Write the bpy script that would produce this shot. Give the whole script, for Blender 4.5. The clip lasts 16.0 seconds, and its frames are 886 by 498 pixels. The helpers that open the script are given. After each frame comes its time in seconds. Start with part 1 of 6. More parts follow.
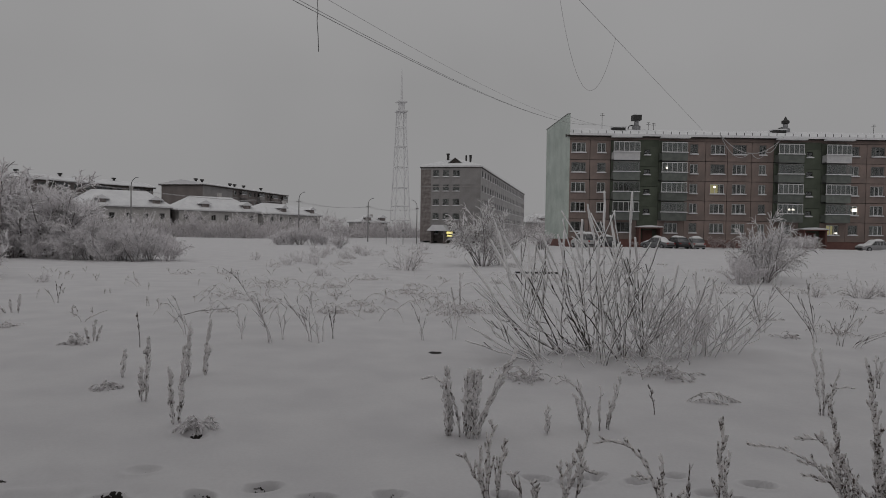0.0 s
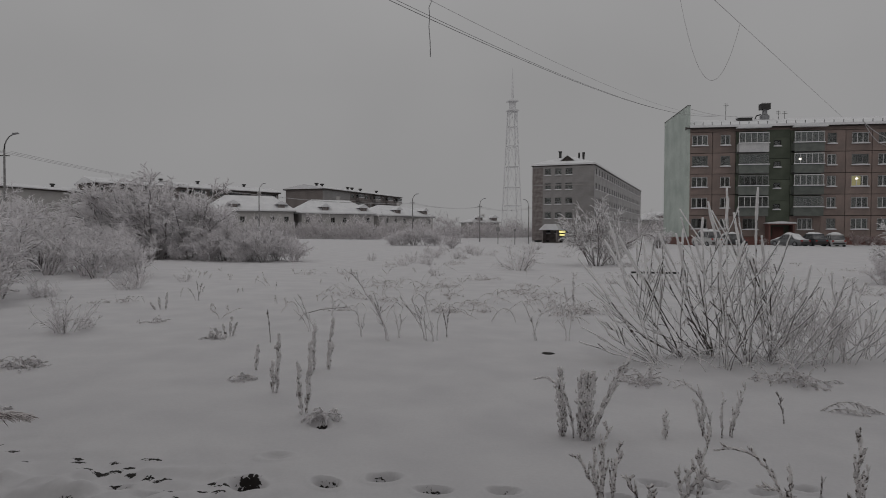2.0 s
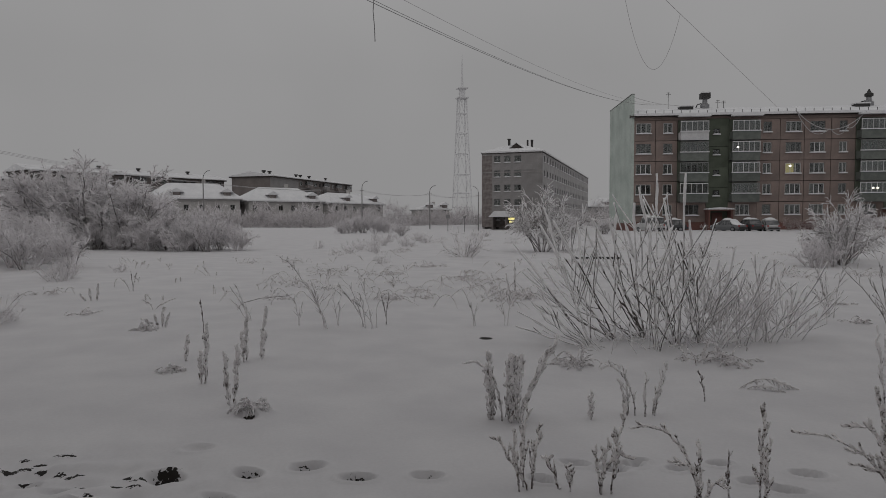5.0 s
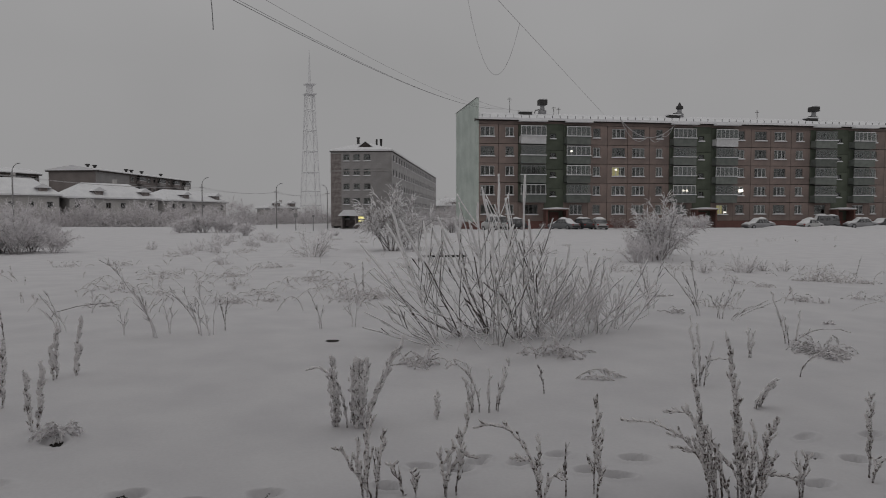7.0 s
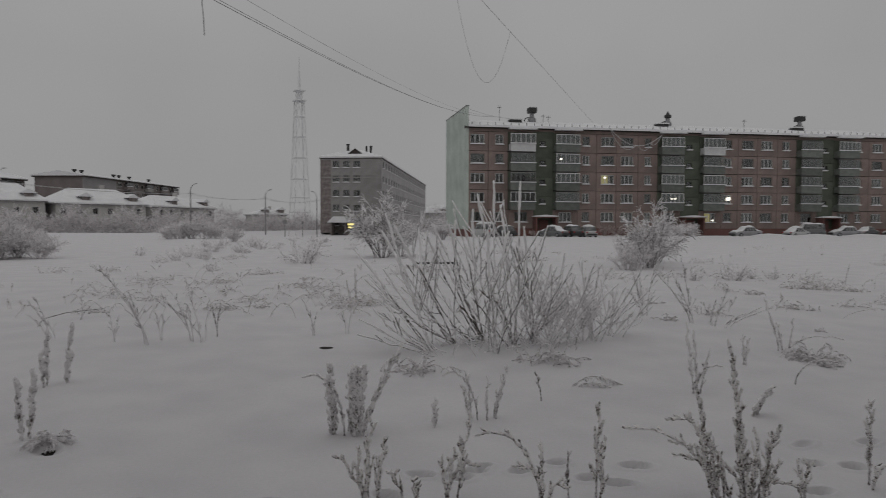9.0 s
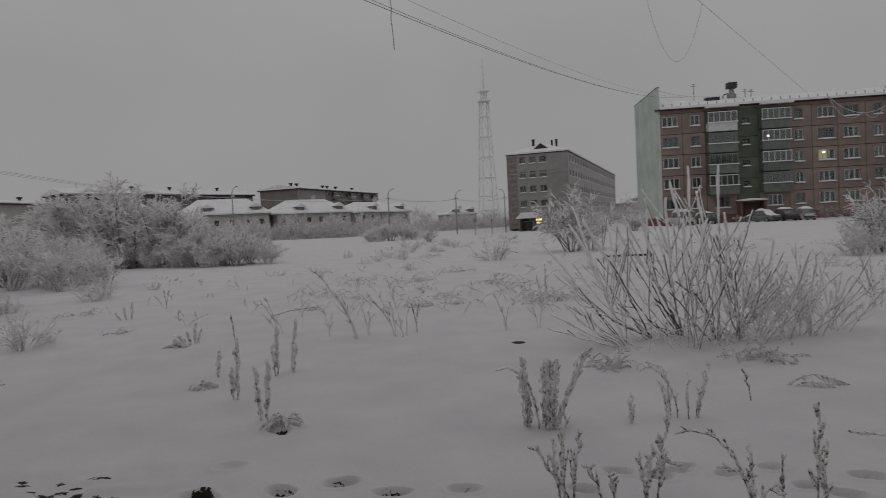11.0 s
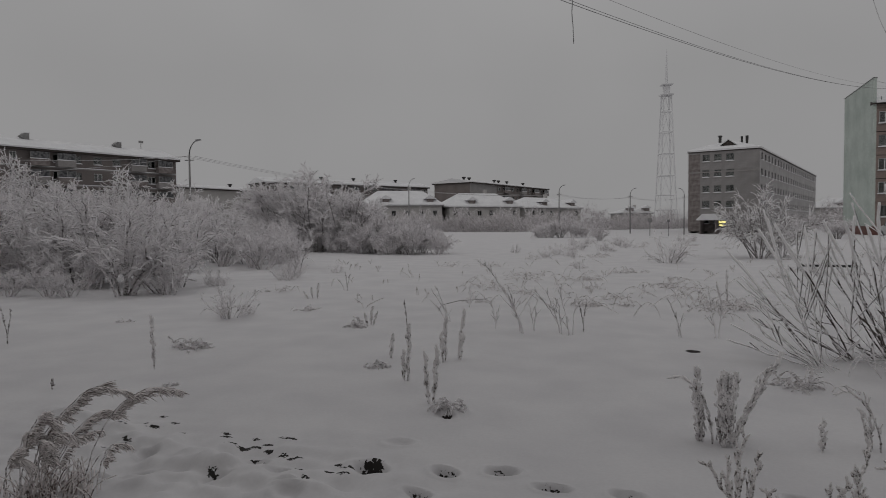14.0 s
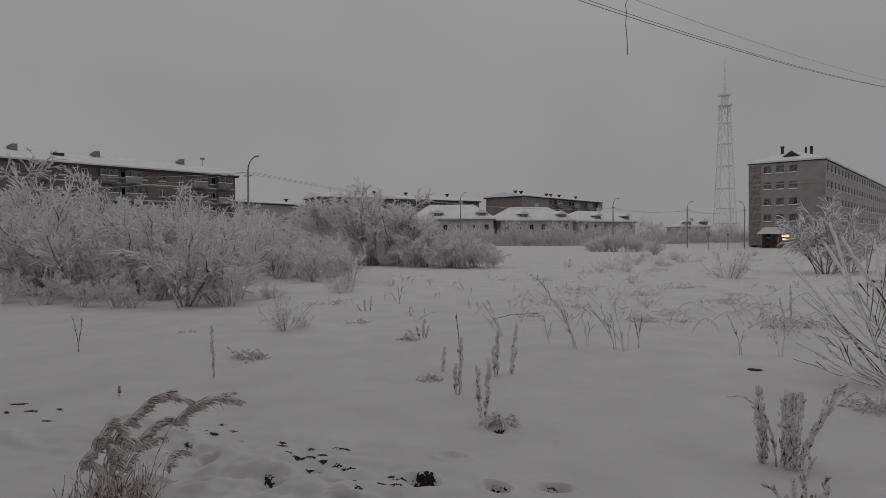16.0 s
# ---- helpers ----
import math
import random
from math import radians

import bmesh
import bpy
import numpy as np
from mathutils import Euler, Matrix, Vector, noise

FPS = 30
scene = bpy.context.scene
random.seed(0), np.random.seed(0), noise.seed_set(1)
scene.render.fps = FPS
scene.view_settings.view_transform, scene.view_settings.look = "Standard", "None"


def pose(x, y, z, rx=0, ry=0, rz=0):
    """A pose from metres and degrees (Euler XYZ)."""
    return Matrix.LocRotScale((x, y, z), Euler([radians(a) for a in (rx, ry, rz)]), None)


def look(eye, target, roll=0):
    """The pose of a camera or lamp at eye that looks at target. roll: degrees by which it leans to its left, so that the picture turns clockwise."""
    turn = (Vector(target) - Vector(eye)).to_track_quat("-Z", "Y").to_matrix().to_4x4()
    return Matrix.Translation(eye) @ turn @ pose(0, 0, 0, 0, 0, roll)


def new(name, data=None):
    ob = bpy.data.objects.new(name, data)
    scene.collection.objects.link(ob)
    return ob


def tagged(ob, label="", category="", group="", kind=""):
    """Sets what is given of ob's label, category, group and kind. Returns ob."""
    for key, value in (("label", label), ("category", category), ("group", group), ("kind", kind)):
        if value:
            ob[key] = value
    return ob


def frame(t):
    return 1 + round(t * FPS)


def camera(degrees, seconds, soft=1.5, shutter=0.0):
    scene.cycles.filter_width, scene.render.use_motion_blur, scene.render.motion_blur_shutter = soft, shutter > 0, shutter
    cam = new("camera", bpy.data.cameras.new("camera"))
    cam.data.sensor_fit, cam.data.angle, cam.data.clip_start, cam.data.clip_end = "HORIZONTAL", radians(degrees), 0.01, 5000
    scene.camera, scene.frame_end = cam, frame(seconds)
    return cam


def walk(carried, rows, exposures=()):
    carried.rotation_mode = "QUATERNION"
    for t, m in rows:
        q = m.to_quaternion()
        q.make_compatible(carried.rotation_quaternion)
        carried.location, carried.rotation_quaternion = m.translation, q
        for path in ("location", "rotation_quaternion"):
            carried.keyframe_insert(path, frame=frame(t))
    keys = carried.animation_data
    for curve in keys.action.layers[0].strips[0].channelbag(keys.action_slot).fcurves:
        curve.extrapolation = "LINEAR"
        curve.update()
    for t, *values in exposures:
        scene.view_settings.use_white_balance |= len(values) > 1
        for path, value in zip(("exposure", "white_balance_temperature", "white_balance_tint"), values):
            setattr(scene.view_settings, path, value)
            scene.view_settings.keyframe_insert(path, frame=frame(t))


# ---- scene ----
PATH = [
    (0, (-0.003, -0.001, 1.593), (0.128, 9.995, 1.336), 0.82),
    (0.5, (-0.002, -0.022, 1.601), (-0.065, 9.977, 1.454), 0.45),
    (1, (-0.026, -0.039, 1.603), (-1.034, 9.909, 1.439), -0.45),
    (1.5, (-0.012, -0.069, 1.609), (-1.732, 9.779, 1.381), -0.28),
    (2, (-0.001, -0.091, 1.608), (-1.590, 9.778, 1.333), 0.15),
    (2.5, (0.014, -0.108, 1.605), (-1.205, 9.814, 1.349), 0.14),
    (3, (0.025, -0.106, 1.607), (-0.881, 9.848, 1.307), 0.13),
    (3.2, (0.042, -0.099, 1.606), (-0.763, 9.864, 1.298), 0.07),
    (5.3, (0.225, -0.028, 1.592), (-0.638, 9.922, 1.093), -0.31),
    (5.5, (0.263, -0.014, 1.608), (-0.789, 9.917, 1.082), -0.92),
    (6, (0.333, 0.047, 1.590), (0.335, 10.021, 0.870), -0.81),
    (6.5, (0.293, 0.090, 1.596), (1.300, 10.019, 0.969), -0.31),
    (7, (0.233, 0.105, 1.595), (1.693, 9.986, 1.104), -0.09),
    (7.5, (0.204, 0.126, 1.590), (1.928, 9.966, 1.140), 0.63),
    (8, (0.185, 0.132, 1.592), (2.013, 9.955, 1.184), 0.52),
    (8.5, (0.177, 0.141, 1.597), (2.133, 9.941, 1.231), 0.53),
    (9, (0.163, 0.139, 1.589), (1.789, 9.999, 1.207), 0.13),
    (9.5, (0.161, 0.144, 1.581), (0.930, 10.106, 1.175), -0.71),
    (9.7, (0.163, 0.135, 1.583), (0.573, 10.115, 1.148), -1.25),
    (12, (0.180, 0.058, 1.594), (-2.266, 9.749, 1.270), -1.91),
    (12.5, (0.165, 0.055, 1.587), (-2.977, 9.543, 1.248), -1.32),
    (13, (0.161, 0.053, 1.592), (-3.385, 9.396, 1.236), -1.32),
    (13.5, (0.162, 0.049, 1.592), (-3.398, 9.387, 1.225), -0.77),
    (14, (0.163, 0.031, 1.593), (-3.606, 9.286, 1.210), -0.51),
    (14.5, (0.168, 0.022, 1.592), (-3.874, 9.165, 1.316), -0.93),
    (15, (0.160, 0.012, 1.595), (-4.101, 9.057, 1.431), -0.86),
    (15.5, (0.161, 0.012, 1.593), (-4.254, 8.983, 1.444), -0.55),
    (16, (0.165, 0.009, 1.592), (-4.329, 8.941, 1.430), -0.49),
]
cam = camera(68.9, 16.0, soft=0.66, shutter=0.5)
walk(cam, [(t, look(eye, target, roll)) for t, eye, target, roll in PATH],
     exposures=((0, -2.36), (5.5, -2.375), (7, -2.27), (9.2, -2.27), (12, -2.345), (16, -2.39)))

# ---------------------------------------------------------------- light
SUN_UP, SUN_TURN = 50.0, 200.0
world = bpy.data.worlds.new("overcast_sky")
scene.world = world
world.use_nodes = True
wn, wl = world.node_tree.nodes, world.node_tree.links
wn.clear()
sky = wn.new("ShaderNodeTexSky")
sky.sky_type, sky.sun_disc = "NISHITA", False
sky.sun_elevation, sky.sun_rotation = radians(SUN_UP), radians(SUN_TURN)
grey = wn.new("ShaderNodeHueSaturation")
grey.inputs["Saturation"].default_value = 0.06
grey.inputs["Value"].default_value = 0.11
coord = wn.new("ShaderNodeTexCoord")
split = wn.new("ShaderNodeSeparateXYZ")
ramp = wn.new("ShaderNodeValToRGB")
ramp.color_ramp.elements[0].position, ramp.color_ramp.elements[0].color = 0.0, (1.58, 1.565, 1.58, 1)
ramp.color_ramp.elements[1].position, ramp.color_ramp.elements[1].color = 1.0, (2.5, 2.48, 2.5, 1)
mid = ramp.color_ramp.elements.new(0.22)
mid.color = (1.62, 1.605, 1.615, 1)
cloud = wn.new("ShaderNodeTexNoise")
cloud.inputs["Scale"].default_value, cloud.inputs["Detail"].default_value = 2.2, 3.0
cloudmap = wn.new("ShaderNodeMapRange")
cloudmap.inputs[1].default_value, cloudmap.inputs[2].default_value = 0.3, 0.7
cloudmap.inputs[3].default_value, cloudmap.inputs[4].default_value = 0.94, 1.05
scale = wn.new("ShaderNodeVectorMath")
scale.operation = "SCALE"
mix = wn.new("ShaderNodeMixRGB")
mix.inputs[0].default_value = 0.88
back = wn.new("ShaderNodeBackground")
out = wn.new("ShaderNodeOutputWorld")
wl.new(sky.outputs[0], grey.inputs["Color"])
wl.new(coord.outputs["Generated"], split.inputs[0])
wl.new(split.outputs["Z"], ramp.inputs[0])
wl.new(coord.outputs["Generated"], cloud.inputs["Vector"])
wl.new(cloud.outputs[0], cloudmap.inputs[0])
wl.new(ramp.outputs[0], scale.inputs[0])
wl.new(cloudmap.outputs[0], scale.inputs["Scale"])
wl.new(grey.outputs[0], mix.inputs[1])
wl.new(scale.outputs[0], mix.inputs[2])
wl.new(mix.outputs[0], back.inputs[0])
wl.new(back.outputs[0], out.inputs[0])
sun = new("sun", bpy.data.lights.new("sun", "SUN"))
sun.data.energy, sun.data.angle, sun.data.color = 1.3, radians(60), (1.0, 0.97, 0.94)
sun.matrix_world = look((0, 0, 40), (math.sin(radians(SUN_TURN)) * -30, math.cos(radians(SUN_TURN)) * -30, 40 - 30 * math.tan(radians(SUN_UP))))


# ---------------------------------------------------------------- materials
def material(name, base, other=None, scale=8.0, rough=0.85, bump=0.15, bump_scale=None, metal=0.0, fine=None, low=0.35, high=0.65, islands=0.0, objects=0.0, depth=0.02, speckle=0.12):
    """A two-scale noise material: base to other by broad noise, a fine grain on top, and relief."""
    m = bpy.data.materials.new(name)
    m.use_nodes = True
    n, l = m.node_tree.nodes, m.node_tree.links
    bsdf = n["Principled BSDF"]
    bsdf.inputs["Roughness"].default_value, bsdf.inputs["Metallic"].default_value = rough, metal
    other = other or tuple(c * 0.8 for c in base)
    tc = n.new("ShaderNodeTexCoord")
    broad = n.new("ShaderNodeTexNoise")
    broad.inputs["Scale"].default_value, broad.inputs["Detail"].default_value = scale, 6.0
    grain = n.new("ShaderNodeTexNoise")
    grain.inputs["Scale"].default_value, grain.inputs["Detail"].default_value = (fine or scale * 9), 3.0
    rng = n.new("ShaderNodeMapRange")
    rng.inputs[1].default_value, rng.inputs[2].default_value = low, high
    two = n.new("ShaderNodeMixRGB")
    two.inputs[1].default_value, two.inputs[2].default_value = (*base, 1), (*other, 1)
    hue = n.new("ShaderNodeHueSaturation")
    val = n.new("ShaderNodeMapRange")
    val.inputs[1].default_value, val.inputs[2].default_value = 0.25, 0.75
    val.inputs[3].default_value, val.inputs[4].default_value = 1 - speckle, 1 + speckle
    l.new(tc.outputs["Object"], broad.inputs["Vector"])
    l.new(tc.outputs["Object"], grain.inputs["Vector"])
    l.new(broad.outputs[0], rng.inputs[0])
    l.new(rng.outputs[0], two.inputs[0])
    l.new(grain.outputs[0], val.inputs[0])
    l.new(two.outputs[0], hue.inputs["Color"])
    value = val.outputs[0]
    for amount, kind, socket in ((islands, "ShaderNodeNewGeometry", "Random Per Island"), (objects, "ShaderNodeObjectInfo", "Random")):
        if amount:
            src = n.new(kind)
            vary = n.new("ShaderNodeMapRange")
            vary.inputs[3].default_value, vary.inputs[4].default_value = 1 - amount, 1 + amount
            times = n.new("ShaderNodeMath")
            times.operation = "MULTIPLY"
            l.new(src.outputs[socket], vary.inputs[0])
            l.new(vary.outputs[0], times.inputs[0])
            l.new(value, times.inputs[1])
            value = times.outputs[0]
    l.new(value, hue.inputs["Value"])
    l.new(hue.outputs[0], bsdf.inputs["Base Color"])
    if bump:
        b = n.new("ShaderNodeBump")
        b.inputs["Strength"].default_value, b.inputs["Distance"].default_value = bump, depth
        if bump_scale:
            g2 = n.new("ShaderNodeTexNoise")
            g2.inputs["Scale"].default_value, g2.inputs["Detail"].default_value = bump_scale, 5.0
            l.new(tc.outputs["Object"], g2.inputs["Vector"])
            l.new(g2.outputs[0], b.inputs["Height"])
        else:
            l.new(grain.outputs[0], b.inputs["Height"])
        l.new(b.outputs[0], bsdf.inputs["Normal"])
    return m


def frosted(name, bark, frost, amount, scale=40.0, blur=0.16, vary=0.08, up_share=0.16, through_share=0.6, pale_side=(0.0, 0.0, 1.0)):
    """Bark or dry stalk with hoar frost, in patches and thicker on upper sides; on rods the direction also paints a
    shade side.
    """
    m = bpy.data.materials.new(name)
    m.use_nodes = True
    n, l = m.node_tree.nodes, m.node_tree.links
    bsdf = n["Principled BSDF"]
    bsdf.inputs["Roughness"].default_value = 0.9
    tc, geo = n.new("ShaderNodeTexCoord"), n.new("ShaderNodeNewGeometry")
    noi = n.new("ShaderNodeTexNoise")
    noi.inputs["Scale"].default_value, noi.inputs["Detail"].default_value = scale, 3.0
    sep = n.new("ShaderNodeVectorMath")
    sep.operation = "DOT_PRODUCT"
    sep.inputs[1].default_value = pale_side
    up = n.new("ShaderNodeMath")
    up.operation = "MULTIPLY_ADD"
    up.inputs[1].default_value = up_share
    rng = n.new("ShaderNodeMapRange")
    rng.inputs[1].default_value, rng.inputs[2].default_value = 0.62 - 0.32 * amount, 0.62 + blur - 0.32 * amount
    isl = n.new("ShaderNodeMapRange")
    isl.inputs[3].default_value, isl.inputs[4].default_value = -vary, vary
    add = n.new("ShaderNodeMath")
    two = n.new("ShaderNodeMixRGB")
    two.inputs[1].default_value, two.inputs[2].default_value = (*bark, 1), (*frost, 1)
    l.new(tc.outputs["Object"], noi.inputs["Vector"])
    l.new(geo.outputs["Normal"], sep.inputs[0])
    l.new(sep.outputs["Value"], up.inputs[0])
    l.new(noi.outputs[0], up.inputs[2])
    l.new(geo.outputs["Random Per Island"], isl.inputs[0])
    l.new(up.outputs[0], add.inputs[0])
    l.new(isl.outputs[0], add.inputs[1])
    l.new(add.outputs[0], rng.inputs[0])
    l.new(rng.outputs[0], two.inputs[0])
    l.new(two.outputs[0], bsdf.inputs["Base Color"])
    # rime crystals pass light on
    thru, both, share = n.new("ShaderNodeBsdfTranslucent"), n.new("ShaderNodeMixShader"), n.new("ShaderNodeMath")
    share.operation = "MULTIPLY"
    share.inputs[1].default_value = through_share
    thru.inputs[0].default_value = (*frost, 1)
    l.new(rng.outputs[0], share.inputs[0])
    l.new(share.outputs[0], both.inputs[0])
    l.new(bsdf.outputs[0], both.inputs[1])
    l.new(thru.outputs[0], both.inputs[2])
    l.new(both.outputs[0], n["Material Output"].inputs[0])
    return m


def pane_glass(name, tint, gloss):
    m = bpy.data.materials.new(name)
    m.use_nodes = True
    n, l = m.node_tree.nodes, m.node_tree.links
    n.remove(n["Principled BSDF"])
    clear, shine, both = n.new("ShaderNodeBsdfTransparent"), n.new("ShaderNodeBsdfGlossy"), n.new("ShaderNodeMixShader")
    clear.inputs[0].default_value = (*tint, 1)
    shine.inputs["Roughness"].default_value = 0.08
    both.inputs[0].default_value = gloss
    l.new(clear.outputs[0], both.inputs[1])
    l.new(shine.outputs[0], both.inputs[2])
    l.new(both.outputs[0], n["Material Output"].inputs[0])
    return m


def glow(name, colour, strength):
    m = bpy.data.materials.new(name)
    m.use_nodes = True
    n, l = m.node_tree.nodes, m.node_tree.links
    n.remove(n["Principled BSDF"])
    e = n.new("ShaderNodeEmission")
    e.inputs[0].default_value, e.inputs[1].default_value = (*colour, 1), strength
    l.new(e.outputs[0], n["Material Output"].inputs[0])
    return m


SNOW = material("snow", (0.635, 0.625, 0.635), (0.575, 0.565, 0.58), scale=1.3, rough=0.95, bump=0.10, bump_scale=7.0, fine=40, depth=0.03, speckle=0.03)


def earth_and_shade(m):
    """Darkens the snow with a ragged edge where the ground's own layer says so: frozen earth, and shade painted into
    pits and cracks.
    """
    n, l = m.node_tree.nodes, m.node_tree.links
    bsdf = n["Principled BSDF"]
    old = bsdf.inputs["Base Color"].links[0].from_socket
    layer, tc, ragged = n.new("ShaderNodeAttribute"), n.new("ShaderNodeTexCoord"), n.new("ShaderNodeTexNoise")
    layer.attribute_name = "soil_and_shade"
    ragged.inputs["Scale"].default_value, ragged.inputs["Detail"].default_value = 42.0, 6.0
    total, edge, two = n.new("ShaderNodeMath"), n.new("ShaderNodeMapRange"), n.new("ShaderNodeMixRGB")
    edge.inputs[1].default_value, edge.inputs[2].default_value = 1.30, 1.40
    two.inputs[2].default_value = (0.018, 0.015, 0.013, 1)
    l.new(tc.outputs["Object"], ragged.inputs["Vector"])
    l.new(layer.outputs["Fac"], total.inputs[2])
    total.operation = "MULTIPLY_ADD"
    total.inputs[1].default_value = 1.7
    l.new(ragged.outputs[0], total.inputs[0])
    l.new(total.outputs[0], edge.inputs[0])
    l.new(edge.outputs[0], two.inputs[0])
    l.new(old, two.inputs[1])
    l.new(two.outputs[0], bsdf.inputs["Base Color"])


earth_and_shade(SNOW)
ROOFSNOW = material("roof_snow", (0.74, 0.74, 0.75), (0.66, 0.66, 0.675), scale=0.5, rough=0.95, bump=0.3, fine=12, depth=0.05)
HOLEDARK = material("hole_dark", (0.014, 0.012, 0.011), (0.032, 0.027, 0.024), scale=20, rough=0.95, bump=0.6)
PALEBARK = frosted("white_frosted_bark", (0.085, 0.072, 0.066), (0.94, 0.92, 0.93), 1.02, 30)
NEARBARK = frosted("rimed_bark", (0.075, 0.060, 0.054), (0.92, 0.90, 0.91), 0.86, 30)
RIMETWIG = frosted("rimed_twig", (0.34, 0.315, 0.31), (0.97, 0.955, 0.965), 1.22, 30, through_share=0.38)
BARK = frosted("frosted_bark", (0.075, 0.060, 0.054), (0.90, 0.88, 0.89), 0.66, 30)
# WHIP, WHIPBASE and SAPLING: shade side painted dark by direction, beside real frost
WHIP = frosted("frosted_whip", (0.095, 0.078, 0.070), (0.98, 0.965, 0.975), 0.60, 40, 0.16, 0.05, 1.0, 0.0, (-0.55, -0.20, 0.81))
SLEEVE = frosted("rime_sleeve", (0.5, 0.48, 0.48), (0.98, 0.97, 0.975), 1.9, 24, 0.2, 0.04, 0.2, 0.0)
WHIPBASE = frosted("dark_whip", (0.075, 0.060, 0.053), (0.95, 0.93, 0.94), 0.22, 40, 0.16, 0.06, 1.0, 0.0, (-0.55, -0.20, 0.81))
SAPLING = frosted("frosted_sapling", (0.11, 0.090, 0.082), (0.92, 0.90, 0.91), 0.92, 26, 0.12, 0.08, 0.45, 0.2, (0.45, -0.2, 0.85))
TWIG = frosted("frosted_twig", (0.24, 0.215, 0.21), (0.97, 0.955, 0.965), 1.1, 30, through_share=0.45)
DIMTWIG = frosted("thin_frosted_twig", (0.11, 0.09, 0.082), (0.96, 0.945, 0.955), 1.12, 14, 0.16, 0.14, 0.3, 0.15)
REDTWIG = frosted("reddish_twig", (0.20, 0.13, 0.115), (0.85, 0.80, 0.80), 0.62, 10, 0.2, 0.15)
# bark set paler than on near bushes, standing in for distance haze
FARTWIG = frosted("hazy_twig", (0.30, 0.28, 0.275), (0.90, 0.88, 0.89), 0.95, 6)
PLUME = frosted("frosted_plume", (0.10, 0.082, 0.074), (0.95, 0.93, 0.935), 1.32, 70, 0.14, 0.14, 0.30, 0.10)
NEARPLUME = frosted("frosted_spray", (0.105, 0.080, 0.070), (0.95, 0.925, 0.925), 0.94, 45, 0.10, 0.16, 0.34, 0.1)
STALK = frosted("dry_stalk", (0.11, 0.085, 0.075), (0.84, 0.82, 0.83), 0.55, 45)
REED = frosted("frosted_reed", (0.17, 0.135, 0.12), (0.93, 0.885, 0.88), 0.90, 45, 0.12, 0.12, 0.30, 0.2)
STRAW = frosted("dry_grass", (0.17, 0.13, 0.11), (0.90, 0.88, 0.88), 0.95, 35)
BROWN = material("brown_panel", (0.255, 0.198, 0.177), (0.195, 0.156, 0.142), scale=0.7, rough=0.9, fine=9, objects=0.08, bump=0.2)
JOINT = material("joint_mortar", (0.05, 0.04, 0.036), scale=2)
GREEN = material("green_panel", (0.112, 0.128, 0.098), (0.083, 0.096, 0.073), scale=0.7, rough=0.9, fine=9, objects=0.08, bump=0.2)
PARAPET = material("green_parapet", (0.165, 0.18, 0.165), (0.125, 0.138, 0.126), scale=1.5, rough=0.8, objects=0.18)
WHITEPAR = material("white_parapet", (0.62, 0.62, 0.62), (0.52, 0.52, 0.53), scale=1.5, rough=0.7)
GABLE = material("gable_render", (0.52, 0.575, 0.535), (0.40, 0.455, 0.42), scale=0.35, rough=0.85, fine=5, bump=0.15)
PLINTH = material("red_plinth", (0.17, 0.082, 0.07), (0.125, 0.066, 0.058), scale=0.8, rough=0.9)
FRAMEW = material("white_frame", (0.70, 0.70, 0.70), (0.60, 0.60, 0.60), scale=3, rough=0.6, bump=0, objects=0.1)
FRAMED = material("dull_frame", (0.26, 0.26, 0.255), (0.18, 0.18, 0.18), scale=3, rough=0.7, bump=0, objects=0.2)
# near-black, painted to stand in for the shade of unlit rooms
DARK = material("shade_black", (0.035, 0.034, 0.033), (0.07, 0.066, 0.062), scale=0.25, rough=0.95, bump=0)
CURTAIN = material("curtain", (0.20, 0.188, 0.182), (0.10, 0.096, 0.092), scale=1.2, rough=0.95, bump=0, objects=0.35)
GLASS = pane_glass("window_glass", (0.80, 0.83, 0.82), 0.09)
BALGLASS = pane_glass("balcony_glass", (0.72, 0.76, 0.75), 0.13)
LIT = glow("lit_room", (1.0, 0.82, 0.36), 1.7)
SPOT = glow("bright_bulb", (1.0, 0.93, 0.80), 9.0)
SIGNLIGHT = glow("shop_sign_light", (1.0, 0.86, 0.30), 5.5)
METAL = material("dark_metal", (0.03, 0.03, 0.03), (0.055, 0.052, 0.05), scale=6, rough=0.6, metal=0.3, bump=0.1)
VENTMETAL = material("galvanised", (0.32, 0.32, 0.33), (0.22, 0.22, 0.23), scale=5, rough=0.55, metal=0.5)
WIRE = material("cable_sheath", (0.24, 0.24, 0.243), (0.36, 0.36, 0.365), scale=6, rough=0.8, bump=0)
ICEWIRE = material("iced_wire", (0.38, 0.375, 0.38), (0.55, 0.54, 0.55), scale=9, rough=0.8, bump=0)
# grey block: brick paled for haze, its long side lightened further
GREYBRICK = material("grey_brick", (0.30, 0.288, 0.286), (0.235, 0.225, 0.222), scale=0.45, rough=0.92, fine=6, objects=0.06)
GREYSIDE = material("lightened_side_brick", (0.42, 0.41, 0.41), (0.34, 0.33, 0.33), scale=0.4, rough=0.92, fine=6)
DARKBRICK = material("weathered_brick", (0.15, 0.128, 0.122), (0.26, 0.235, 0.228), scale=1.6, rough=0.95, fine=14)
FARBRICK = material("far_brick", (0.185, 0.163, 0.156), (0.145, 0.128, 0.122), scale=0.3, rough=0.92, fine=4, objects=0.08)
FARGREY = material("far_grey_brick", (0.30, 0.292, 0.29), (0.24, 0.233, 0.232), scale=0.25, rough=0.92, fine=4)
GARAGE = material("pale_garage_brick", (0.36, 0.31, 0.29), (0.30, 0.26, 0.245), scale=0.3, rough=0.92, fine=4)
